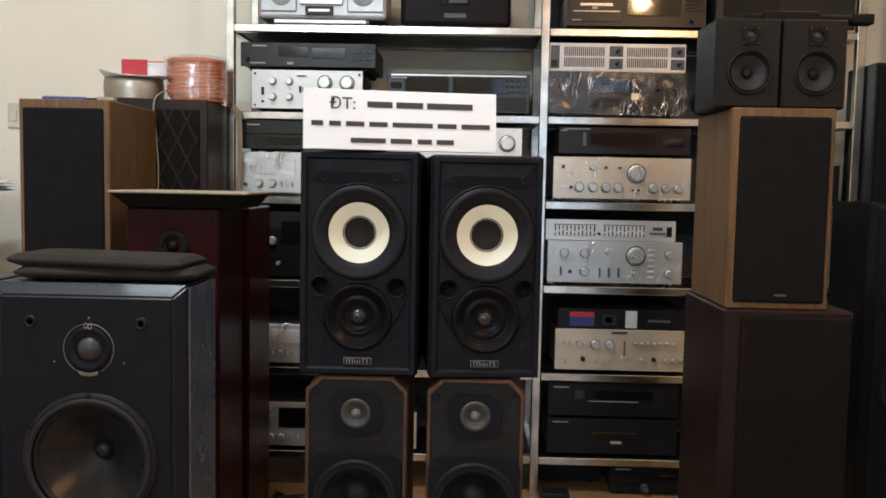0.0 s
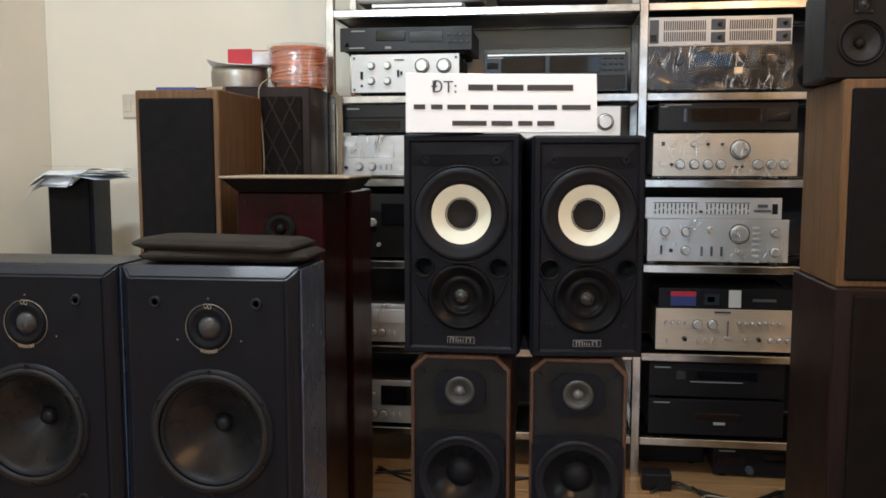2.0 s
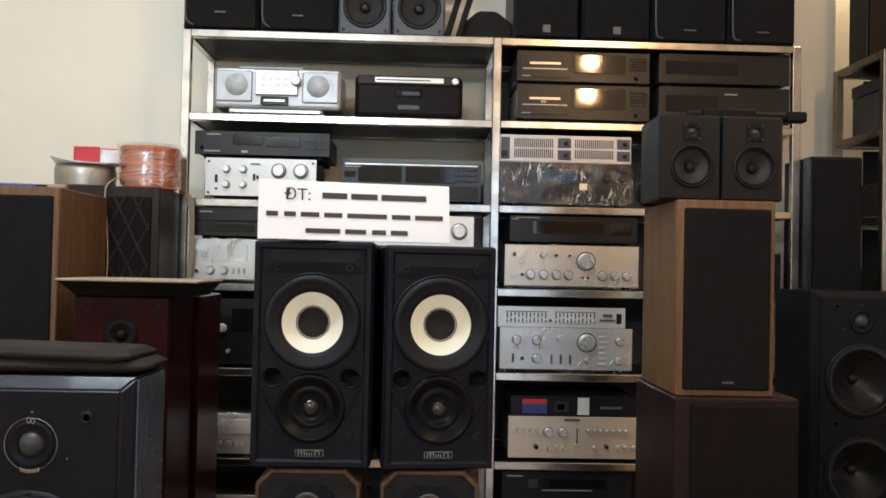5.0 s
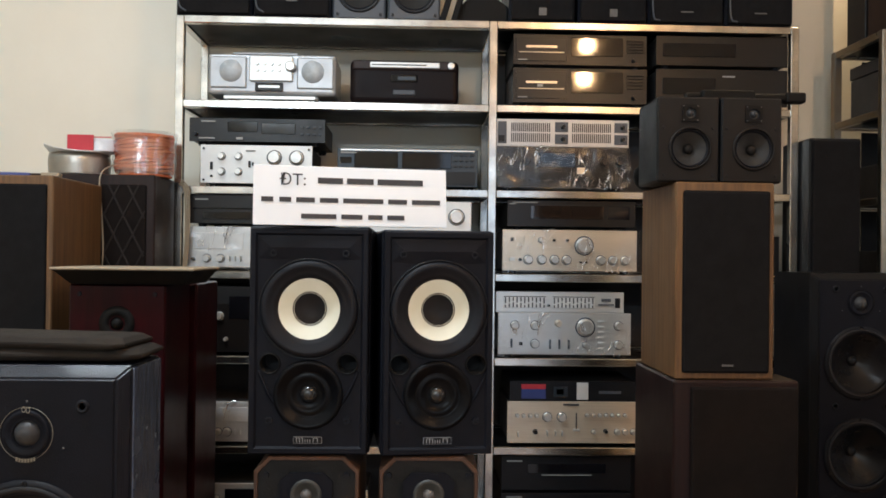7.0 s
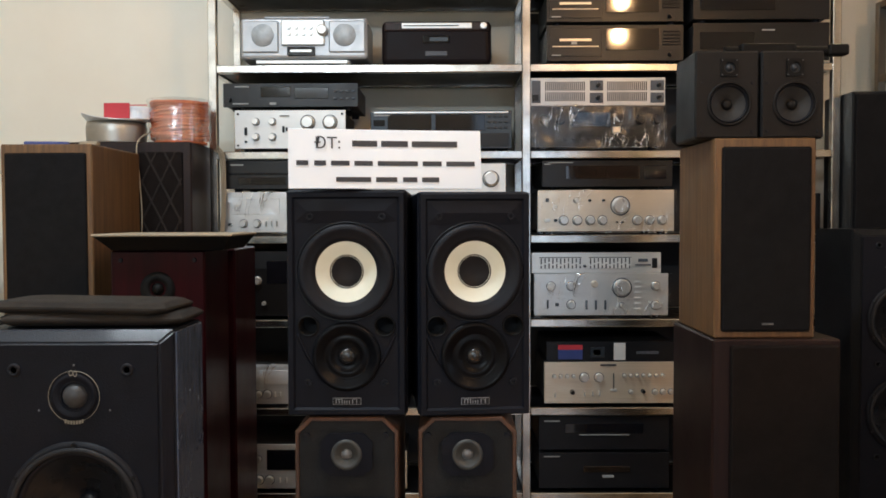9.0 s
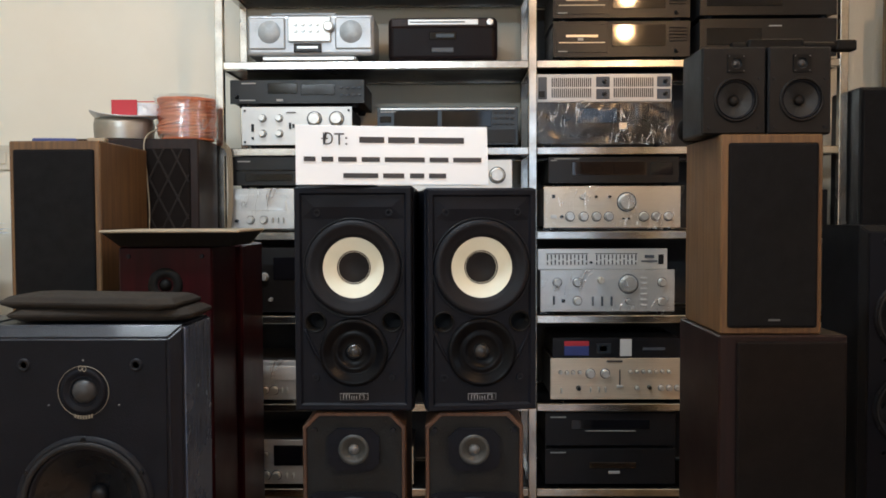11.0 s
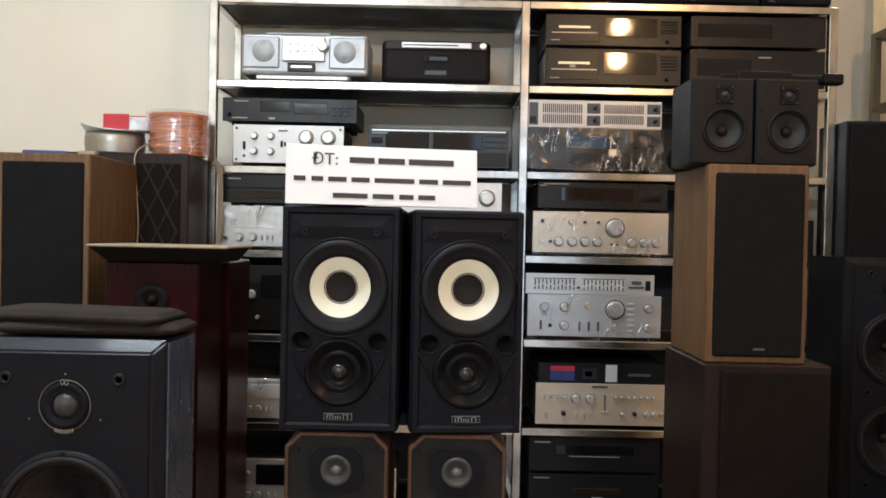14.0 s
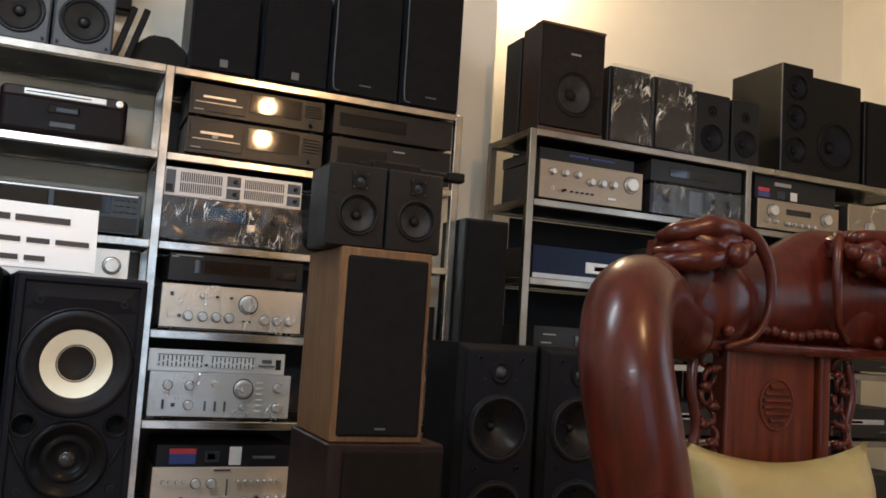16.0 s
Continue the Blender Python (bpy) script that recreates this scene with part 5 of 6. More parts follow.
hi = [bm.verts.new(p) for p in ((-0.160, 0.004, 0.032), (0.150, 0.004, 0.032), (0.150, 0.25, 0.032), (-0.160, 0.25, 0.032))]
bm.faces.new(lo), bm.faces.new(hi)
for i in range(4):
    bm.faces.new((lo[i], lo[(i + 1) % 4], hi[(i + 1) % 4], hi[i]))
bmesh.ops.recalc_face_normals(bm, faces=bm.faces[:])
part("moulding", bm, "soot", bo)
part("board_top", box(-0.164, 0.155, -0.002, 0.253, 0.032, 0.038, 0.002), "palewood", bo, "pale worn board")

th, w, hh = cabinet("floor_speaker", "dark wooden speaker with a diamond lattice grille", "speaker", -1.15, -0.760, 2.53, 0, 1.233, 0.20, "darkwood", 0.004)
grille(th, -w / 2 + 0.02, w / 2 - 0.024, 0.06, hh - 0.03, "browncloth", 0.006)
lat = []
for s in (-1, 1):
    for i in range(-7, 15):
        xa, za = -w / 2 + 0.02 + 0.055 * i, 0.66
        lat.append((s, xa, za))
x_lo, x_hi, z_lo, z_hi = -w / 2 + 0.022, w / 2 - 0.026, 0.66, hh - 0.032
for s, xa, za in lat:
    pts = []
    for k in range(81):
        z = z_lo + (z_hi - z_lo) * k / 80
        x = xa + s * (z - z_lo) * 0.5 + (0.0 if s > 0 else 0.18)
        if x_lo < x < x_hi:
            pts.append((x, -0.0065, z))
    if len(pts) > 3:
        part("lattice_strip", tube([pts[0], pts[-1]], 0.0030, 6), "lattice", th)

tin = thing("cable_reel", pose(-1.013, 2.63, 1.234), "dull tin reel with a bent rim", "cable reel", "cable reels")
part("reel_core", lathe([(0, 0), (0.086, 0), (0.086, 0.004), (0.088, 0.03), (0.088, 0.048), (0.085, 0.064), (0, 0.064)], axis="z", n=44), "tin", tin, smooth=True)
bm = bmesh.new()
rims = []
for r, z in ((0.083, 0.065), (0.099, 0.071), (0.100, 0.074), (0.083, 0.069)):
    rims.append([bm.verts.new((r * math.cos(a), r * math.sin(a), z + (0.006 * math.sin(2 * a + 0.6) + 0.010 * max(0, math.cos(a - 3.6)) ** 6 if r > 0.09 else 0))) for a in [2 * math.pi * k / 44 for k in range(44)]])
for a, b in zip(rims, rims[1:]):
    for k in range(44):
        bm.faces.new((a[k], a[(k + 1) % 44], b[(k + 1) % 44], b[k]))
bm.faces.new(rims[-1])
bmesh.ops.recalc_face_normals(bm, faces=bm.faces[:])
part("flange", bm, "whiteface", tin, "bent pale rim", True)
tape = thing("tape_roll", pose(-0.952, 2.62, 1.3045), "white tape roll with a red card on a reel", "tape roll")
part("roll", lathe([(0.030, 0), (0.053, 0), (0.054, 0.002), (0.054, 0.034), (0.053, 0.036), (0.030, 0.036), (0.030, 0)], axis="z", n=36), "paper", tape)
part("red_card", box(-0.072, 0.004, -0.062, -0.059, 0.0, 0.045, 0.001), "red", tape, "red card")
part("card_flap", box(0.004, 0.056, -0.061, -0.060, 0.037, 0.040), "red", tape, "red card edge")
reel = thing("cable_reel", pose(-0.824, 2.635, 1.234), "reel of orange cable wrapped in clear film", "cable reel", "cable reels")
part("reel_core", lathe([(0, 0), (0.080, 0), (0.080, 0.004), (0.07, 0.008), (0.07, 0.116), (0.080, 0.120), (0.080, 0.124), (0, 0.124)], axis="z", n=36), "orange", reel)
for i in range(14):
    z = 0.011 + 0.0078 * i
    rr = 0.080 + 0.003 * math.sin(i * 2.1)
    part("cable_turn", tube([(rr * math.cos(a), rr * math.sin(a), z + 0.004 * math.sin(a * 2 + i) + 0.0078 * k / 36) for k, a in enumerate([2 * math.pi * q / 36 for q in range(37)])], 0.0052, 6), "orange", reel, smooth=True)
bm = bmesh.new()
rows = []
for j in range(9):
    row = []
    for i in range(41):
        a = 2 * math.pi * i / 40
        r = 0.091 + 0.005 * noise.noise(Vector((a * 5, j * 1.1, 3))) + 0.006 * (j == 8)
        row.append(bm.verts.new((r * math.cos(a), r * math.sin(a), 0.004 + 0.0158 * j + 0.003 * noise.noise(Vector((a * 4, j, 9))))))
    rows.append(row)
for a, b in zip(rows, rows[1:]):
    for i in range(40):
        bm.faces.new((a[i], a[i + 1], b[i + 1], b[i]))
part("wrapping_film", bm, "thickfilm", reel, "crinkled clear film", True)
knife = thing("cutter", pose(-1.045, 2.24, 1.1965, 0, 0, 8), "slim blue plastic cutter on the oak speaker", "cutter")
part("handle", box(-0.055, 0.055, -0.009, 0.009, 0.0, 0.012, 0.004, seg=2), "blue", knife)
er = thing("eraser", pose(-0.93, 2.22, 1.1965), "small cream block on the oak speaker", "block")
part("block", box(-0.02, 0.026, -0.01, 0.012, 0, 0.010, 0.002), "palewood", er)
cb = thing("speaker_cable", pose(0, 0, 0), "thin pale speaker cable hanging down", "cable")
part("strand", tube(smooth_path([(-0.905, 2.61, 1.27), (-0.912, 2.515, 1.225), (-0.905, 2.512, 1.12), (-0.900, 2.513, 1.02), (-0.905, 2.515, 0.93)]), 0.0022, 6), "palewood", cb, smooth=True)
cb2 = thing("speaker_cable", pose(0, 0, 0), "bundle of pale cable tied to the rack post", "cable")
for k in range(3):
    part("strand", tube(smooth_path([(-0.748 + 0.005 * k, 2.735, 1.225 + 0.006 * k), (-0.728 + 0.006 * k, 2.728, 1.20), (-0.724 + 0.005 * k, 2.730, 1.07), (-0.733 + 0.005 * k, 2.733, 0.94), (-0.740 + 0.004 * k, 2.735, 0.80)]), 0.0026, 6), "palewood", cb2, smooth=True)

th, w, hh = cabinet("floor_speaker", "slim black floor-standing speaker with papers on top", "speaker", -1.752, -1.588, 2.75, 0, 0.957, 0.12, "vinyl", 0.004)
grille(th, -w / 2 + 0.008, w / 2 - 0.008, 0.05, hh - 0.01, "cloth", 0.012)
pp = thing("papers", pose(-1.655, 2.80, 0.958), "stack of crumpled white papers on a black speaker", "papers")
for k in range(4):
    bm = bmesh.new()
    g = []
    sx, sy = 0.15, 0.10
    for j in range(7):
        row = []
        for i in range(11):
            x, y = (i / 10 - 0.5) * 2 * sx, (j / 6 - 0.5) * 2 * sy
            over = max(0, abs(x + 0.01) - 0.085)
            z = 0.003 + 0.006 * k + 0.006 * noise.noise(Vector((x * 9 + k * 5, y * 9, k))) - over * (0.75 if x < 0 else 0.12) * (0.6 + 0.4 * (y < 0)) - (max(0, -y - 0.055) * (0.8 if k < 2 else 0.3) if x < 0.05 else 0) + 0.004 * k * max(0, x) / 0.15
            row.append(bm.verts.new((x, y, max(z, 0.001) if over == 0 and y > -0.05 else z)))
        g.append(row)
    for j in range(6):
        for i in range(10):
            bm.faces.new((g[j][i], g[j][i + 1], g[j + 1][i + 1], g[j + 1][i]))
    bmesh.ops.rotate(bm, verts=bm.verts[:], cent=(0, 0, 0), matrix=Matrix.Rotation(radians(-14 + 9 * k), 3, "Z"))
    part("sheet", bm, "paper", pp, smooth=True)
for i, (px, py) in enumerate(((-0.07, -0.07), (-0.05, -0.055), (0.04, -0.06))):
    part("printed_bar", box(px - 0.03, px + 0.03, py - 0.004, py + 0.004, 0.036, 0.0365), "ink", pp)

# ---- right side ----
th, w, hh = cabinet("floor_speaker", "large dark brown speaker with a black grille", "speaker", 0.528, 0.792, 1.79, 0, 0.757, 0.31, "darkwood", 0.004)
grille(th, -w / 2 + 0.035, w / 2 - 0.006, 0.05, hh - 0.012, "browncloth", 0.012)
th, w, hh = cabinet("bookshelf_speaker", "oak bookshelf speaker with a black grille", "speaker", 0.533, 0.741, 1.80, 0.758, 1.170, 0.27, "oak", 0.003)
grille(th, -w / 2 + 0.014, w / 2 - 0.011, 0.014, hh - 0.018, "cloth", 0.006, (0.005, 0.03, 0.024, 0.004))
for x0, x1 in ((0.497, 0.630), (0.634, 0.764)):
    th, w, hh = cabinet("bookshelf_speaker", "small black two-way speaker on an oak speaker", "speaker", x0, x1, 1.82, 1.171, 1.352, 0.15, "blackpaint", 0.004, group="small black pair", holes=[(0.004, 0.072, 0.0402), (0.004, 0.146, 0.0107)], front="warmblack")
    driver(th, 0.004, 0.072, 0.038, 0, "smallcone", "warmblack", 0.3, frame_mat="warmblack", cap_out=True)
    tp = part("tweeter", plate(rect(-0.014, 0.022, 0.128, 0.164), [(0.004, 0.146, 0.0112)], -0.003, 0.003), "soot", th)
    part("dome", lathe([(0.0114, -0.0015), (0.0105, 0.003), (0.0075, 0.003), (0.0062, -0.001), (0.003, -0.0035), (0, -0.004)], 0.004, 0, 0.146, n=24), "softdome", tp, smooth=True)
    for sx in (-1, 1):
        for z in (0.131, 0.161):
            part("screw", lathe([(0.0016, -0.0025), (0.0013, -0.0042), (0, -0.0045)], 0.004 + sx * 0.015, 0, z, n=8), "dome", tp)
    for sx in (-1, 1):
        for z in (0.015, 0.115):
            part("grille_peg", lathe([(0.0035, 0.001), (0.003, -0.002), (0, -0.002)], sx * 0.052, 0, z, n=10), "rubber", th)
rod = thing("folded_stand", pose(0.712, 1.90, 1.353), "folded black stand lying on two small speakers", "stand")
part("pole", tube([(-0.13, 0, 0.013), (0.11, 0, 0.013)], 0.0105, 12), "soot", rod)
part("bracket", box(-0.10, 0.02, -0.02, 0.02, 0.001, 0.027, 0.006, seg=2), "soot", rod)
part("end_cap", box(0.09, 0.135, -0.014, 0.014, 0.002, 0.026, 0.005, seg=2), "soot", rod)
fp = thing("foam_pad", pose(0.541, 2.025, 1.171), "round black foam pad behind two small speakers", "pad")
part("foam", lathe([(0, 0), (0.024, 0.0), (0.036, 0.010), (0.042, 0.028), (0.038, 0.046), (0.026, 0.058), (0, 0.060)], axis="z", n=28), "soot", fp, smooth=True)
floor_speaker("black floor-standing speaker with two woofers", 1.057, 1.318, 2.32, 0.975, 0.25, "far floor speakers", 0.895, 0.735, 0.082, "blackpaint", 0.488, "rubber")
floor_speaker("black floor-standing speaker with two woofers", 1.330, 1.590, 2.32, 0.975, 0.25, "far floor speakers", 0.895, 0.735, 0.082, "blackpaint", 0.488, "rubber")
th, w, hh = cabinet("floor_speaker", "slim tall black speaker beside the rack", "speaker", 1.221, 1.385, 2.68, 0, 1.392, 0.2, "blackpaint", 0.004)
grille(th, -w / 2 + 0.006, w / 2 - 0.006, 0.03, hh - 0.008, "cloth", 0.012)

# ---- things on and in the recess rack ----
YB = 2.64
ZB = TOPSB[0]
th, w, hh = cabinet("bookshelf_speaker", "dark walnut speaker with a round woofer", "speaker", 1.452, 1.717, YB, ZB, 2.118, 0.135, "darkwood", 0.003, holes=[])
part("front_edge", rect_frame(-w / 2 + 0.001, w / 2 - 0.001, 0.001, hh - 0.001, [(0, 0.003), (0.0, 0.0), (0.006, 0.001)]), "darkwood", th)
part("top_edge", box(-w / 2 - 0.002, w / 2 + 0.002, -0.005, 0.05, hh - 0.010, hh + 0.002, 0.003), "walnut", th)
part("baffle", plate(rect(-w / 2 + 0.006, w / 2 - 0.006, 0.022, hh - 0.012), [(0.01, 0.15, 0.0745)], -0.002, 0.004), "charcoal", th)
driver(th, 0.01, 0.15, 0.070, -0.002, "smallcone", "charcoal", 0.3, frame_mat="charcoal", surround="charcoal")
part("badge", box(-0.01, 0.03, -0.004, 0.0, 0.29, 0.296), "whiteprint", th)
part("bottom_edge", box(-w / 2 - 0.001, w / 2 + 0.001, -0.004, 0.02, 0.001, 0.016, 0.001), "walnut", th)
th, w, hh = cabinet("bookshelf_speaker", "black speaker beside a walnut speaker", "speaker", 1.450, 1.60, YB + 0.145, ZB, 2.10, 0.12, "blackpaint", 0.003)
for k, (x0, x1, h) in enumerate(((1.742, 1.925, 0.285), (1.940, 2.122, 0.28))):
    th, w, hh = cabinet("bookshelf_speaker", "black speaker wrapped in crinkled clear film", "speaker", x0, x1, YB, ZB, ZB + h, 0.18, "blackpaint", 0.004, group="wrapped speakers")
    grille(th, -w / 2 + 0.008, w / 2 - 0.008, 0.008, hh - 0.008, "charcoal", 0.01)
    part("wrapping_film", film_sheet(-w / 2 - 0.001, w / 2 + 0.001, 0.003, hh + 0.003, -0.016, 21 + k, 0.0045, 26, 34), "film", th, "crinkled clear film", True)
for x0, x1, h in ((2.136, 2.304, 0.258), (2.316, 2.455, 0.255)):
    th, w, hh = cabinet("bookshelf_speaker", "small black two-way speaker on the rack top", "speaker", x0, x1, YB, ZB, ZB + h, 0.18, "blackpaint", 0.003, group="small rack speakers", holes=[(0, 0.085, 0.0475), (0, 0.19, 0.0107)])
    driver(th, 0, 0.085, 0.045, 0, "baffle", "rubber", 0.3, frame_mat="soot")
    tweeter(th, 0, 0.19, 0.010, 0, dome="soot", plate="soot")
th, w, hh = cabinet("bookshelf_speaker", "tall dark three-way speaker on the rack top", "speaker", 2.566, 2.734, YB, ZB, 2.175, 0.29, "soot", 0.003, holes=[(0, z, 0.0475) for z in (0.10, 0.235, 0.36)])
# highlight along the front left edge, modelled as a grey strip
part("corner_strip", box(-w / 2 - 0.0015, -w / 2 + 0.003, -0.0025, 0.003, 0.004, hh - 0.004, 0.0006), "greyplastic", th, "thin grey strip for the edge highlight")
for z in (0.10, 0.235, 0.36):
    driver(th, 0, z, 0.045, 0, "baffle", "soot", 0.3, frame_mat="soot", surround="soot")
th, w, hh = cabinet("bookshelf_speaker", "black speaker with a large woofer on the rack", "speaker", 2.742, 3.028, YB + 0.02, ZB, 2.15, 0.27, "soot", 0.003, holes=[(0, 0.15, 0.09)])
driver(th, 0, 0.15, 0.085, 0, "baffle", "soot", 0.3, frame_mat="soot", surround="soot")
th, w, hh = cabinet("bookshelf_speaker", "black cloth-fronted speaker at the rack's end", "speaker", 3.05, 3.32, YB + 0.02, ZB, 2.10, 0.27, "blackpaint", 0.003)
grille(th, -w / 2 + 0.008, w / 2 - 0.008, 0.01, hh - 0.01, "cloth", 0.01)

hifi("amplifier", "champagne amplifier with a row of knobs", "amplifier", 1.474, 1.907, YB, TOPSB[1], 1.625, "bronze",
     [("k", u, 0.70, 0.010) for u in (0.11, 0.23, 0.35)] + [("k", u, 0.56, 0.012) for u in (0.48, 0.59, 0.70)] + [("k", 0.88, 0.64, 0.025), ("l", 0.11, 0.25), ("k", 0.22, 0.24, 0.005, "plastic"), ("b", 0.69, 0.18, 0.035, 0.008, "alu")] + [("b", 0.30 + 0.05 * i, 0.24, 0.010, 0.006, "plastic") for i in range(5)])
hifi("audio_unit", "flat black unit with blue print on a champagne amplifier", "hi-fi unit", 1.480, 1.880, YB + 0.02, 1.625, 1.672, "blackface", [("w", 0.30, 0.55, 0.50, 0.72, "blue"), ("w", 0.53, 0.55, 0.78, 0.72, "blue")], feet=False)
hifi("amplifier", "dark amplifier wrapped in clear film", "amplifier", 1.942, 2.372, YB, TOPSB[1], 1.600, "blackface", [("k", 0.2, 0.6, 0.022, "smallcone"), ("w", 0.42, 0.15, 0.56, 0.9, "greyplastic"), ("k", 0.7, 0.6, 0.014, "smallcone"), ("k", 0.85, 0.6, 0.014, "smallcone")], wrap=17)
hifi("audio_unit", "black unit stacked on a wrapped amplifier", "hi-fi unit", 1.942, 2.372, YB, 1.600, 1.690, "blackface", [("w", 0.2, 0.3, 0.7, 0.7)])
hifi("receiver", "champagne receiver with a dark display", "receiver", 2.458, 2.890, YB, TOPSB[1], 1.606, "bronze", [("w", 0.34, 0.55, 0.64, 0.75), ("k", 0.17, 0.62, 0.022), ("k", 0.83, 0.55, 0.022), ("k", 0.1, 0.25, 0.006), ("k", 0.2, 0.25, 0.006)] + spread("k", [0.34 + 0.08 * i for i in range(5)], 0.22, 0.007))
hifi("receiver", "black receiver with stickers on its front", "receiver", 2.449, 2.880, YB + 0.01, 1.606, 1.698, "plastic", [("w", 0.04, 0.1, 0.17, 0.35, "blue"), ("w", 0.04, 0.35, 0.17, 0.5, "red"), ("w", 0.26, 0.1, 0.36, 0.42, "bluegrey"), ("w", 0.43, 0.08, 0.51, 0.46, "whiteface"), ("p", 0.33, 0.72, 0.085, 0.014)], feet=False)
hifi("amplifier", "champagne amplifier wrapped in film at the rack's end", "amplifier", 2.945, 3.330, YB, TOPSB[1], 1.640, "bronze", [("k", 0.3, 0.4, 0.02), ("k", 0.7, 0.4, 0.02)], wrap=19)
hifi("amplifier", "blue-grey player with a white label", "amplifier", 1.463, 1.893, YB, TOPSB[2], 1.322, "navy", [("w", 0.50, 0.28, 0.84, 0.62, "whiteface"), ("w", 0.58, 0.36, 0.74, 0.52, "plastic"), ("w", 0.0, 0.0, 1.0, 0.16, "silverplastic")], feet=False)
hifi("amplifier", "dark amplifier on the recess rack", "amplifier", 1.945, 2.375, YB, TOPSB[2], 1.36, "blackface", [("w", 0.1, 0.4, 0.6, 0.8), ("k", 0.8, 0.5, 0.02)])
hifi("audio_unit", "dark unit low on the recess rack", "hi-fi unit", 1.483, 1.893, YB, TOPSB[3], 1.045, "blackface", [("p", 0.15, 0.7, 0.05, 0.004), ("p", 0.12, 0.4, 0.04, 0.004), ("w", 0.4, 0.3, 0.9, 0.7)])
hifi("amplifier", "silver-striped amplifier on the recess rack", "amplifier", 1.945, 2.375, YB, TOPSB[3], 1.06, "blackface", [("w", 0.3, 0.55, 0.62, 0.7, "silverplastic"), ("w", 0.42, 0.57, 0.56, 0.68)])
hifi("amplifier", "black amplifier with a silver window on the rack", "amplifier", 2.43, 2.86, YB, TOPSB[3], 1.07, "blackface", [("w", 0.42, 0.5, 0.68, 0.7, "whiteface"), ("w", 0.05, 0.84, 0.95, 0.9, "silverplastic"), ("k", 0.85, 0.5, 0.014)])
hifi("amplifier", "black amplifier with a silver window low on the rack", "amplifier", 1.945, 2.375, YB, TOPSB[4], 0.80, "blackface", [("w", 0.36, 0.48, 0.60, 0.68, "silverplastic"), ("w", 0.40, 0.52, 0.56, 0.64), ("k", 0.85, 0.5, 0.012)])
hifi("amplifier", "black amplifier with a silver window low on the rack", "amplifier", 2.43, 2.86, YB, TOPSB[4], 0.80, "blackface", [("w", 0.36, 0.48, 0.60, 0.68, "silverplastic"), ("w", 0.40, 0.52, 0.56, 0.64), ("k", 0.85, 0.5, 0.012)])
for z, zt, strip in ((TOPSB[2], 1.355, 0), (TOPSB[3], 1.065, 1), (TOPSB[4], 0.80, 2), (TOPSB[5], 0.53, 0)):
    hifi("amplifier", "black amplifier with a narrow silver panel at the rack's end", "amplifier", 2.92, 3.335, YB, z, zt, "blackface", [("w", 0.10, 0.45, 0.40 + 0.1 * strip, 0.62, "silverplastic"), ("w", 0.14, 0.48, 0.30, 0.58), ("k", 0.82, 0.5, 0.016, "dome"), ("b", 0.6, 0.2, 0.05, 0.005, "dome")])
hifi("amplifier", "black amplifier with a dark display on the rack", "amplifier", 2.43, 2.86, YB, TOPSB[2], 1.35, "blackface", [("w", 0.2, 0.5, 0.7, 0.8), ("k", 0.85, 0.5, 0.018, "dome")])
hifi("amplifier", "dark unit low on the recess rack", "hi-fi unit", 1.483, 1.893, YB, TOPSB[4], 0.78, "blackface", [("w", 0.2, 0.4, 0.6, 0.62, "silverplastic"), ("w", 0.24, 0.45, 0.5, 0.58)])



# ---- carved armchair ----
def blob(cx, cy, cz, rx, ry, rz, bm=None, n=20, bump=0.0, seed=0):
    one = bmesh.new()
    bmesh.ops.create_uvsphere(one, u_segments=n, v_segments=n // 2 + 2, radius=1)
    for v in one.verts:
        k = 1 + bump * noise.noise(v.co * 2.2 + Vector((seed, seed * 2, 0)))
        v.co = Vector((cx + v.co.x * rx * k, cy + v.co.y * ry * k, cz + v.co.z * rz * k))
    if bm is None:
        return one
    join(bm, one)
    return bm


chair = thing("armchair", pose(0, 0, 0), "carved polished rosewood armchair with scrolled arms", "armchair", "")
# left arm: a thick post that bends back into the crest scroll
path = smooth_path([(0.800, 0.99, 0.38), (0.762, 0.980, 0.60), (0.718, 0.970, 0.78), (0.686, 0.966, 0.90), (0.678, 0.980, 0.982), (0.708, 1.020, 1.047), (0.774, 1.082, 1.074), (0.845, 1.145, 1.068), (0.910, 1.208, 1.055), (0.975, 1.262, 1.04), (1.03, 1.29, 1.03)], 6)
n = len(path)
part("arm", tube(path, 0.061, 28, taper=[1.0 - 0.16 / (1 + math.exp(-9 * (i / n - 0.80))) for i in range(n)]), "rosewood", chair, smooth=True)
part("arm_block", box(0.70, 0.86, 0.92, 1.36, 0.30, 0.40, 0.02, seg=3), "rosewood", chair)
for x, y in ((0.74, 0.95), (0.80, 1.36), (1.56, 0.98), (1.56, 1.36)):
    part("leg", lathe([(0.055, 0), (0.06, 0.03), (0.045, 0.10), (0.05, 0.22), (0.06, 0.32)], x, y, 0, axis="z", n=20), "rosewood", chair, smooth=True)
part("seat", box(0.76, 1.62, 0.86, 1.40, 0.32, 0.40, 0.015, seg=2), "rosewood", chair)
# crest: saddle-shaped headboard
bm = bmesh.new()
grid = []
NX, NZ = 40, 14
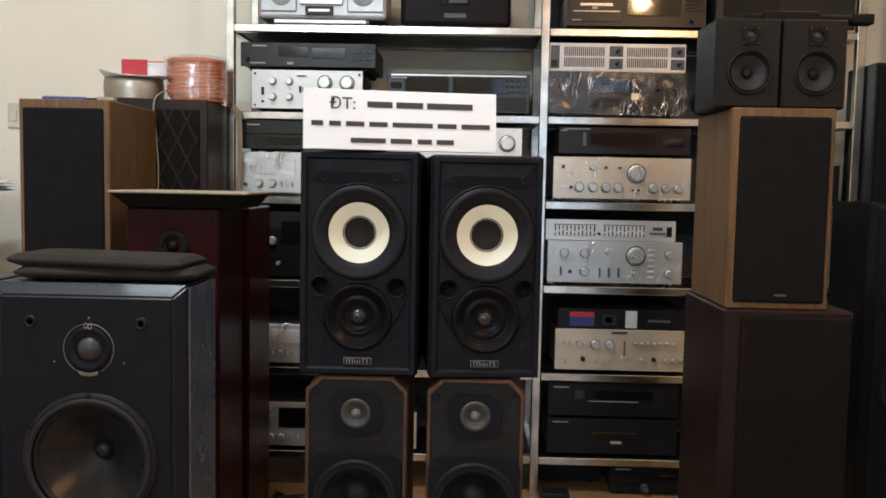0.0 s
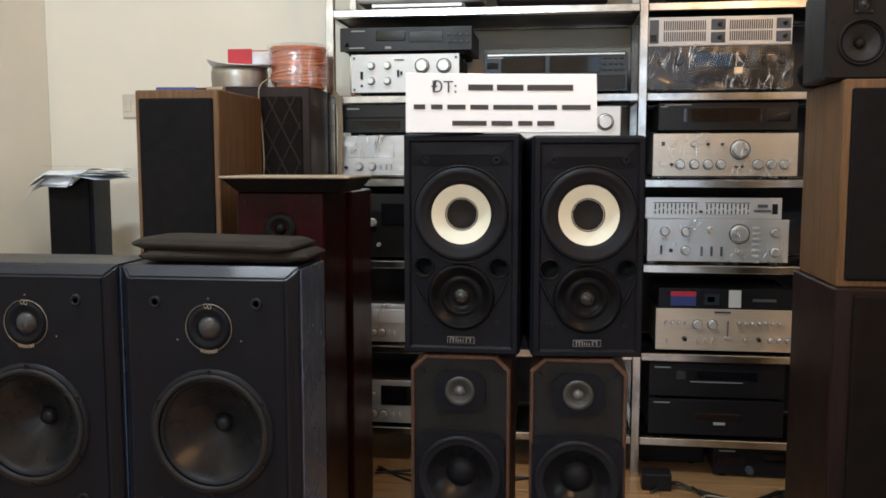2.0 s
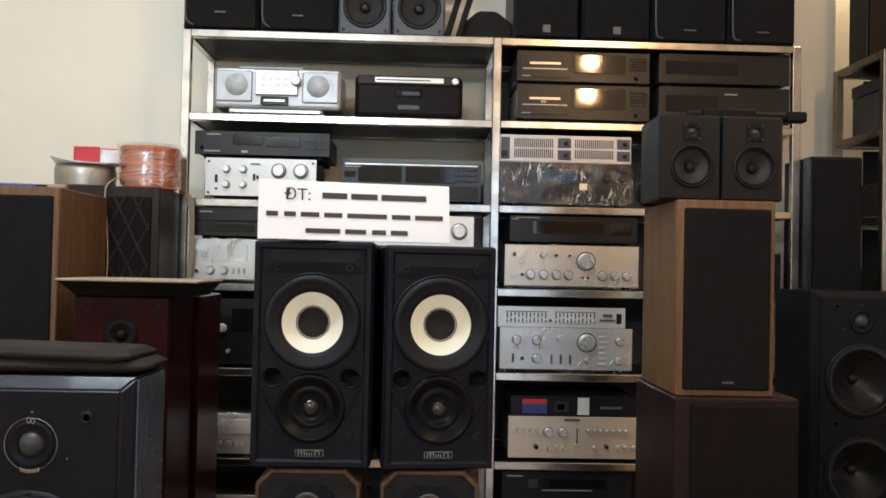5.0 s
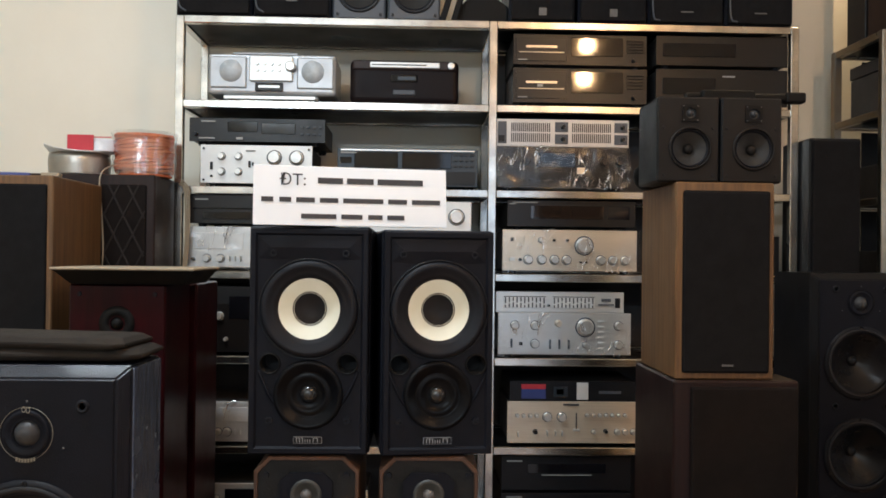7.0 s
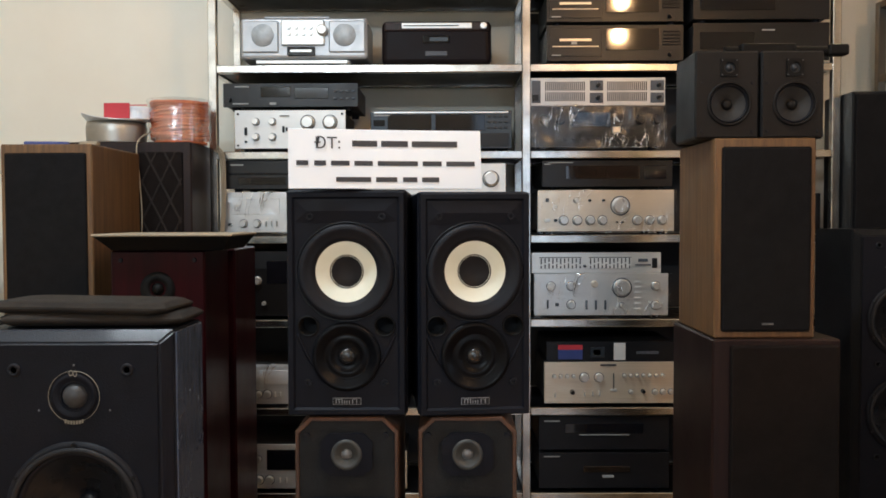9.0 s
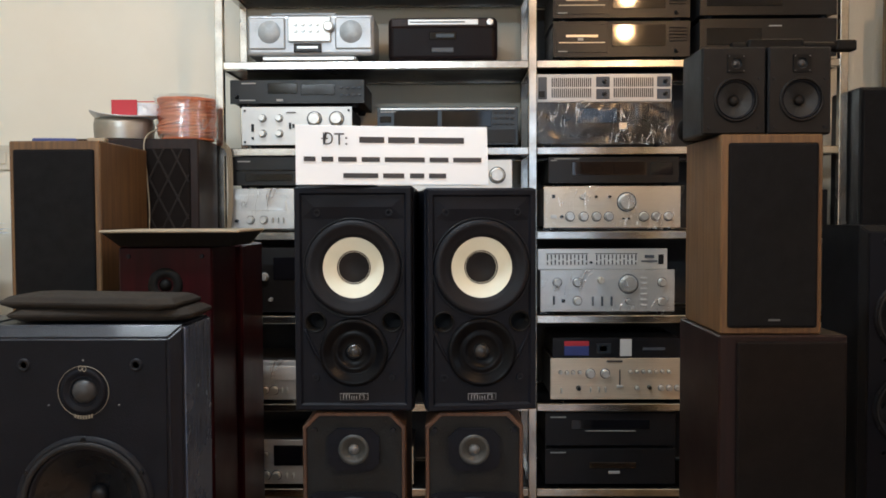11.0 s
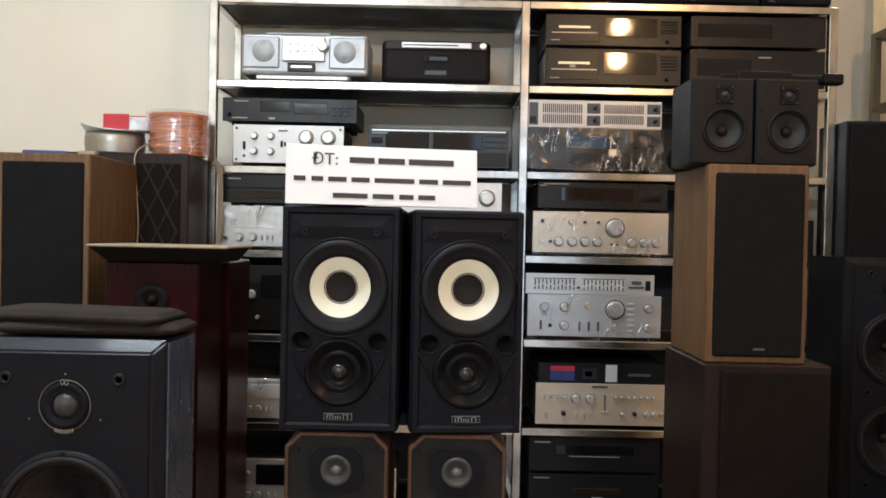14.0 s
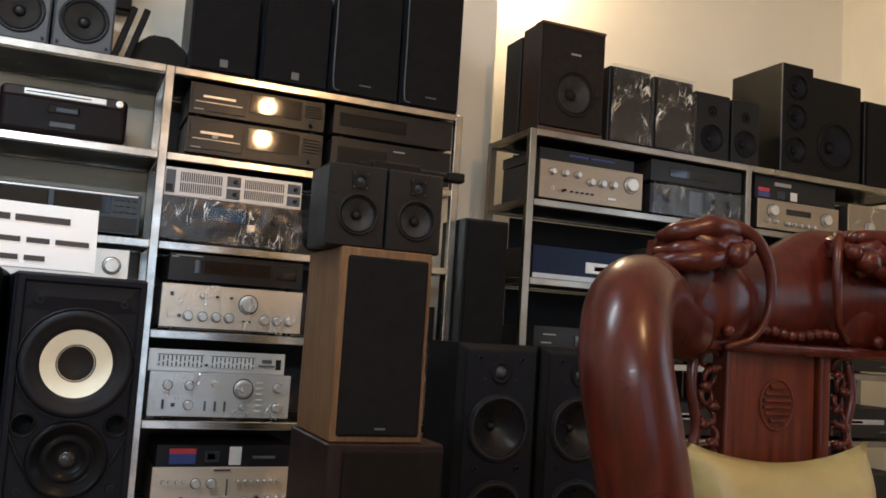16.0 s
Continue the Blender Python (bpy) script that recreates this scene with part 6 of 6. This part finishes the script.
for i in range(NX + 1):
    u = i / NX
    x = 0.985 + 0.66 * u
    q = abs(u - 0.52) * 2
    rise = min(max((x - 1.22) / 0.16, 0), 1)
    top = 1.196 + 0.058 * rise * rise * (3 - 2 * rise)
    bot = 1.012 + 0.008 * math.cos(u * 9)
    col = []
    for k in range(NZ + 1):
        v = k / NZ
        z = bot + (top - bot) * v
        bulge = 0.05 * math.sin(math.pi * v) ** 0.7 + 0.03 * (q - 0.5) * v
        col.append(bm.verts.new((x, 1.315 - bulge, z)))
    for k in range(NZ, -1, -1):
        v = k / NZ
        col.append(bm.verts.new((x, 1.355 + 0.01 * math.sin(math.pi * v), bot + (top - bot) * v)))
    grid.append(col)
m = len(grid[0])
for a, b in zip(grid, grid[1:]):
    for k in range(m):
        bm.faces.new((a[k], b[k], b[(k + 1) % m], a[(k + 1) % m]))
bm.faces.new(grid[0]), bm.faces.new(grid[-1][::-1])
bmesh.ops.recalc_face_normals(bm, faces=bm.faces[:])
crest = part("crest", bm, "rosewood", chair, smooth=True)
# rolled lips where the smooth panel overlaps the scrolls
part("crest_lip", tube(smooth_path([(1.062, 1.285, 1.205), (1.100, 1.262, 1.222), (1.142, 1.250, 1.206), (1.172, 1.247, 1.165), (1.182, 1.247, 1.115), (1.172, 1.247, 1.065), (1.142, 1.250, 1.025), (1.090, 1.262, 1.006)], 6), 0.012, 14, taper=[1.55 - 0.95 * min(1, k / 28) for k in range(43)]), "rosewood", crest, smooth=True)
part("crest_lip", tube(smooth_path([(1.398, 1.300, 1.236), (1.374, 1.272, 1.236), (1.355, 1.255, 1.203), (1.346, 1.248, 1.155), (1.350, 1.250, 1.105), (1.366, 1.258, 1.060), (1.410, 1.275, 1.030)], 6), 0.0095, 12, taper=[1.3 - 0.6 * k / 36 for k in range(37)]), "rosewood", crest, smooth=True)
for s, xc, lift, xb in ((1, 1.125, 0.004, 1.097), (-1, 1.352, 0.022, 1.455)):
    # curled scroll of rolled ridges
    xs = xc - s * 0.09
    part("scroll", blob(xs, 1.275, 1.185 + lift, 0.082, 0.060, 0.042, bump=0.35, seed=s), "rosewood", crest, smooth=True)
    for j in range(3):
        zz = 1.150 + lift + 0.0265 * j + 0.004 * math.sin(j * 4.1 + s)
        part("scroll_ridge", tube(smooth_path([(xs - s * (0.088 - 0.006 * j), 1.285, zz - 0.014), (xs - s * (0.074 - 0.004 * j), 1.245, zz - 0.008), (xs - s * 0.015, 1.231, zz + 0.006 * (j > 1)), (xs + s * (0.012 + 0.014 * j), 1.240, zz + 0.008), (xs + s * (0.030 + 0.014 * j), 1.262, zz - 0.004)], 6), 0.0190 + 0.003 * math.sin(j * 2.7 + s), 14, taper=[0.55 + 0.45 * math.sin(math.pi * (k + 2) / 28) + 0.10 * math.sin(k * 0.8 + j * 2) for k in range(25)]), "rosewood", crest, smooth=True)
    part("scroll_eye", blob(xs + s * 0.042, 1.225, 1.165 + lift, 0.026, 0.022, 0.024), "rosewood", crest, smooth=True)
    part("scroll_bud", blob(xs + s * 0.072, 1.232, 1.180 + lift, 0.017, 0.016, 0.017), "rosewood", crest, smooth=True)
    part("scroll_bowl", blob(xb, 1.302 + 0.022 * (s < 0), 1.088, 0.090, 0.052, 0.088, n=28, bump=0.05, seed=s), "rosewood", crest, smooth=True)
    part("bowl_bud", blob(xb - s * 0.007, 1.252, 1.036, 0.013, 0.010, 0.012, n=12), "rosewood", crest, smooth=True)
part("lower_rail", box(1.02, 1.62, 1.268, 1.345, 1.000, 1.022, 0.008, seg=3), "rosewood", crest)
for i in range(9):
    part("bead", blob(1.190 + 0.0215 * i, 1.268, 1.040 + 0.004 * math.cos(i * 0.9), 0.011, 0.010, 0.010, n=12), "rosewood", crest, smooth=True)
# back panel
back = part("splat", box(1.150, 1.352, 1.300, 1.325, 0.44, 1.005, 0.004), "rosepanel", chair)
for x0, x1 in ((1.122, 1.148), (1.354, 1.380)):
    part("stile", box(x0, x1, 1.288, 1.330, 0.42, 1.008, 0.005, seg=2), "rosepanel", chair)
med = part("medallion", lathe([(0.050, 0), (0.049, -0.0025), (0.046, -0.0025), (0.045, 0.001)], 1.254, 1.299, 0.905, n=40, sx=0.85), "rosepanel", back, "round carved medallion", True)
for j in range(6):
    hw = 0.040 * math.sqrt(max(0.1, 1 - ((j - 2.5) / 3.0) ** 2)) * 0.85
    part("medallion_bar", box(1.254 - hw, 1.254 + hw, 1.2935, 1.301, 0.872 + 0.0125 * j, 0.8800 + 0.0125 * j, 0.002), "rosepanel", med)
# pierced side carving
for x0, s in ((1.092, 1), (1.418, -1)):
    fr = part("fretwork", tube(smooth_path([(x0 - s * 0.028, 1.31, 0.995), (x0 - s * 0.036, 1.305, 0.93), (x0 - s * 0.022, 1.305, 0.86), (x0 - s * 0.036, 1.305, 0.79), (x0 - s * 0.026, 1.31, 0.70), (x0 - s * 0.03, 1.31, 0.45)], 6), 0.010, 10), "rosewood", chair, smooth=True)
    for j in range(9):
        zc = 0.985 - 0.034 * j
        part("fret_curl", tube([(x0 + 0.004 * math.sin(j * 2) + 0.017 * math.cos(a + j), 1.303 - 0.006 * math.sin(a), zc + 0.015 * math.sin(a + j)) for a in [0.5 + 0.36 * k for k in range(15)]], 0.0062, 8, taper=[1 - 0.03 * k for k in range(15)]), "rosewood", fr, smooth=True)
        part("fret_leaf", blob(x0 - s * 0.010 * (1 if j % 2 else -1), 1.298, zc - 0.017, 0.013, 0.009, 0.010, n=10, bump=0.4, seed=j), "rosewood", fr, smooth=True)
# right arm and post close the chair
path = smooth_path([(1.70, 0.99, 0.38), (1.71, 0.975, 0.7), (1.74, 0.975, 0.97), (1.73, 1.02, 1.05), (1.66, 1.15, 1.06), (1.58, 1.28, 1.04)], 7)
part("arm", tube(path, 0.067, 22), "rosewood", chair, smooth=True)

pil = thing("cushion", pose(1.196, 1.205, 0.649, -8, 0, 0), "gold satin cushion leaning on the chair back", "cushion")
bm = bmesh.new()
NXp, NZp = 24, 20
for side in (1, -1):
    g = []
    for i in range(NXp + 1):
        row = []
        for j in range(NZp + 1):
            u, v = i / NXp * 2 - 1, j / NZp * 2 - 1
            e = max(0.0, (1 - u ** 4) * (1 - v ** 4))
            pinch = 1 - 0.10 * (1 - abs(v) ** 2) * abs(u) ** 3
            pin2 = 1 - 0.19 * (1 - abs(u) ** 2) * abs(v) ** 3
            yy = -side * 0.075 * e ** 0.6 + 0.004 * noise.noise(Vector((u * 4, v * 4, side)))
            row.append(bm.verts.new((0.215 * u * pinch, yy, 0.0 + 0.20 * v * pin2)))
        g.append(row)
    for i in range(NXp):
        for j in range(NZp):
            bm.faces.new((g[i][j], g[i + 1][j], g[i + 1][j + 1], g[i][j + 1]))
bmesh.ops.remove_doubles(bm, verts=bm.verts[:], dist=0.002)
bmesh.ops.recalc_face_normals(bm, faces=bm.faces[:])
part("cover", bm, "gold_cloth", pil, smooth=True)

# ---- cables on the floor ----
ad = thing("power_adapter", pose(0.29, 2.66, 0), "black power adapter on the wooden floor", "adapter")
part("adapter_body", box(-0.045, 0.045, -0.03, 0.03, 0.0, 0.055, 0.006, seg=2), "plastic", ad)
rng = random.Random(4)
for k in range(7):
    c = thing("floor_cable", pose(0, 0, 0), "black cable looped on the wooden floor" if k < 5 else "pale cable lying on the wooden floor", "cable", "floor cables")
    x, y = (0.28 + 0.05 * k, 2.62 - 0.03 * (k % 3)) if k < 5 else (0.30 + 0.1 * (k - 5), 2.50)
    pts = []
    for i in range(8):
        pts.append((x + 0.07 * i + rng.uniform(-0.02, 0.02), y + 0.07 * math.sin(i * 1.3 + k) + rng.uniform(-0.02, 0.02), 0.006 + 0.012 * max(0, math.sin(i * 2 + k))))
    part("strand", tube(smooth_path(pts, 6), 0.004, 6), "cable" if k < 5 else "palewood", c, smooth=True)
for k in range(3):
    c = thing("floor_cable", pose(0, 0, 0), "black cable trailing under the rack", "cable", "floor cables")
    part("strand", tube(smooth_path([(-0.60, 2.66 + 0.03 * k, 0.005), (-0.45, 2.70 - 0.05 * k, 0.005), (-0.30, 2.60 + 0.04 * k, 0.005), (-0.1, 2.68, 0.005)], 6), 0.0035, 6), "cable", c, smooth=True)

# ---- floor planks ----
floor = bpy.data.objects["floor"]
shared = {}
rng = random.Random(9)
for i in range(26):
    y = 0.55 + 0.12 * i
    x = -2.0 - rng.random() * 0.9
    while x < 3.7:
        a, b = max(x, -1.965), min(x + 1.2, 3.70)
        x += 1.2
        if b - a < 0.05 or y + 0.12 > 3.12:
            continue
        ob = part("plank", box(a + 0.0008, b - 0.0008, y + 0.0008, y + 0.1192, -0.0055, 0.0, 0.0008), "floor", floor)
rest = bmesh.new()
box(-1.965, 3.70, -3.02, 0.549, -0.0055, 0.0, bm=rest)
part("floor_field", rest, "floor", floor)["kind"] = "stuff"
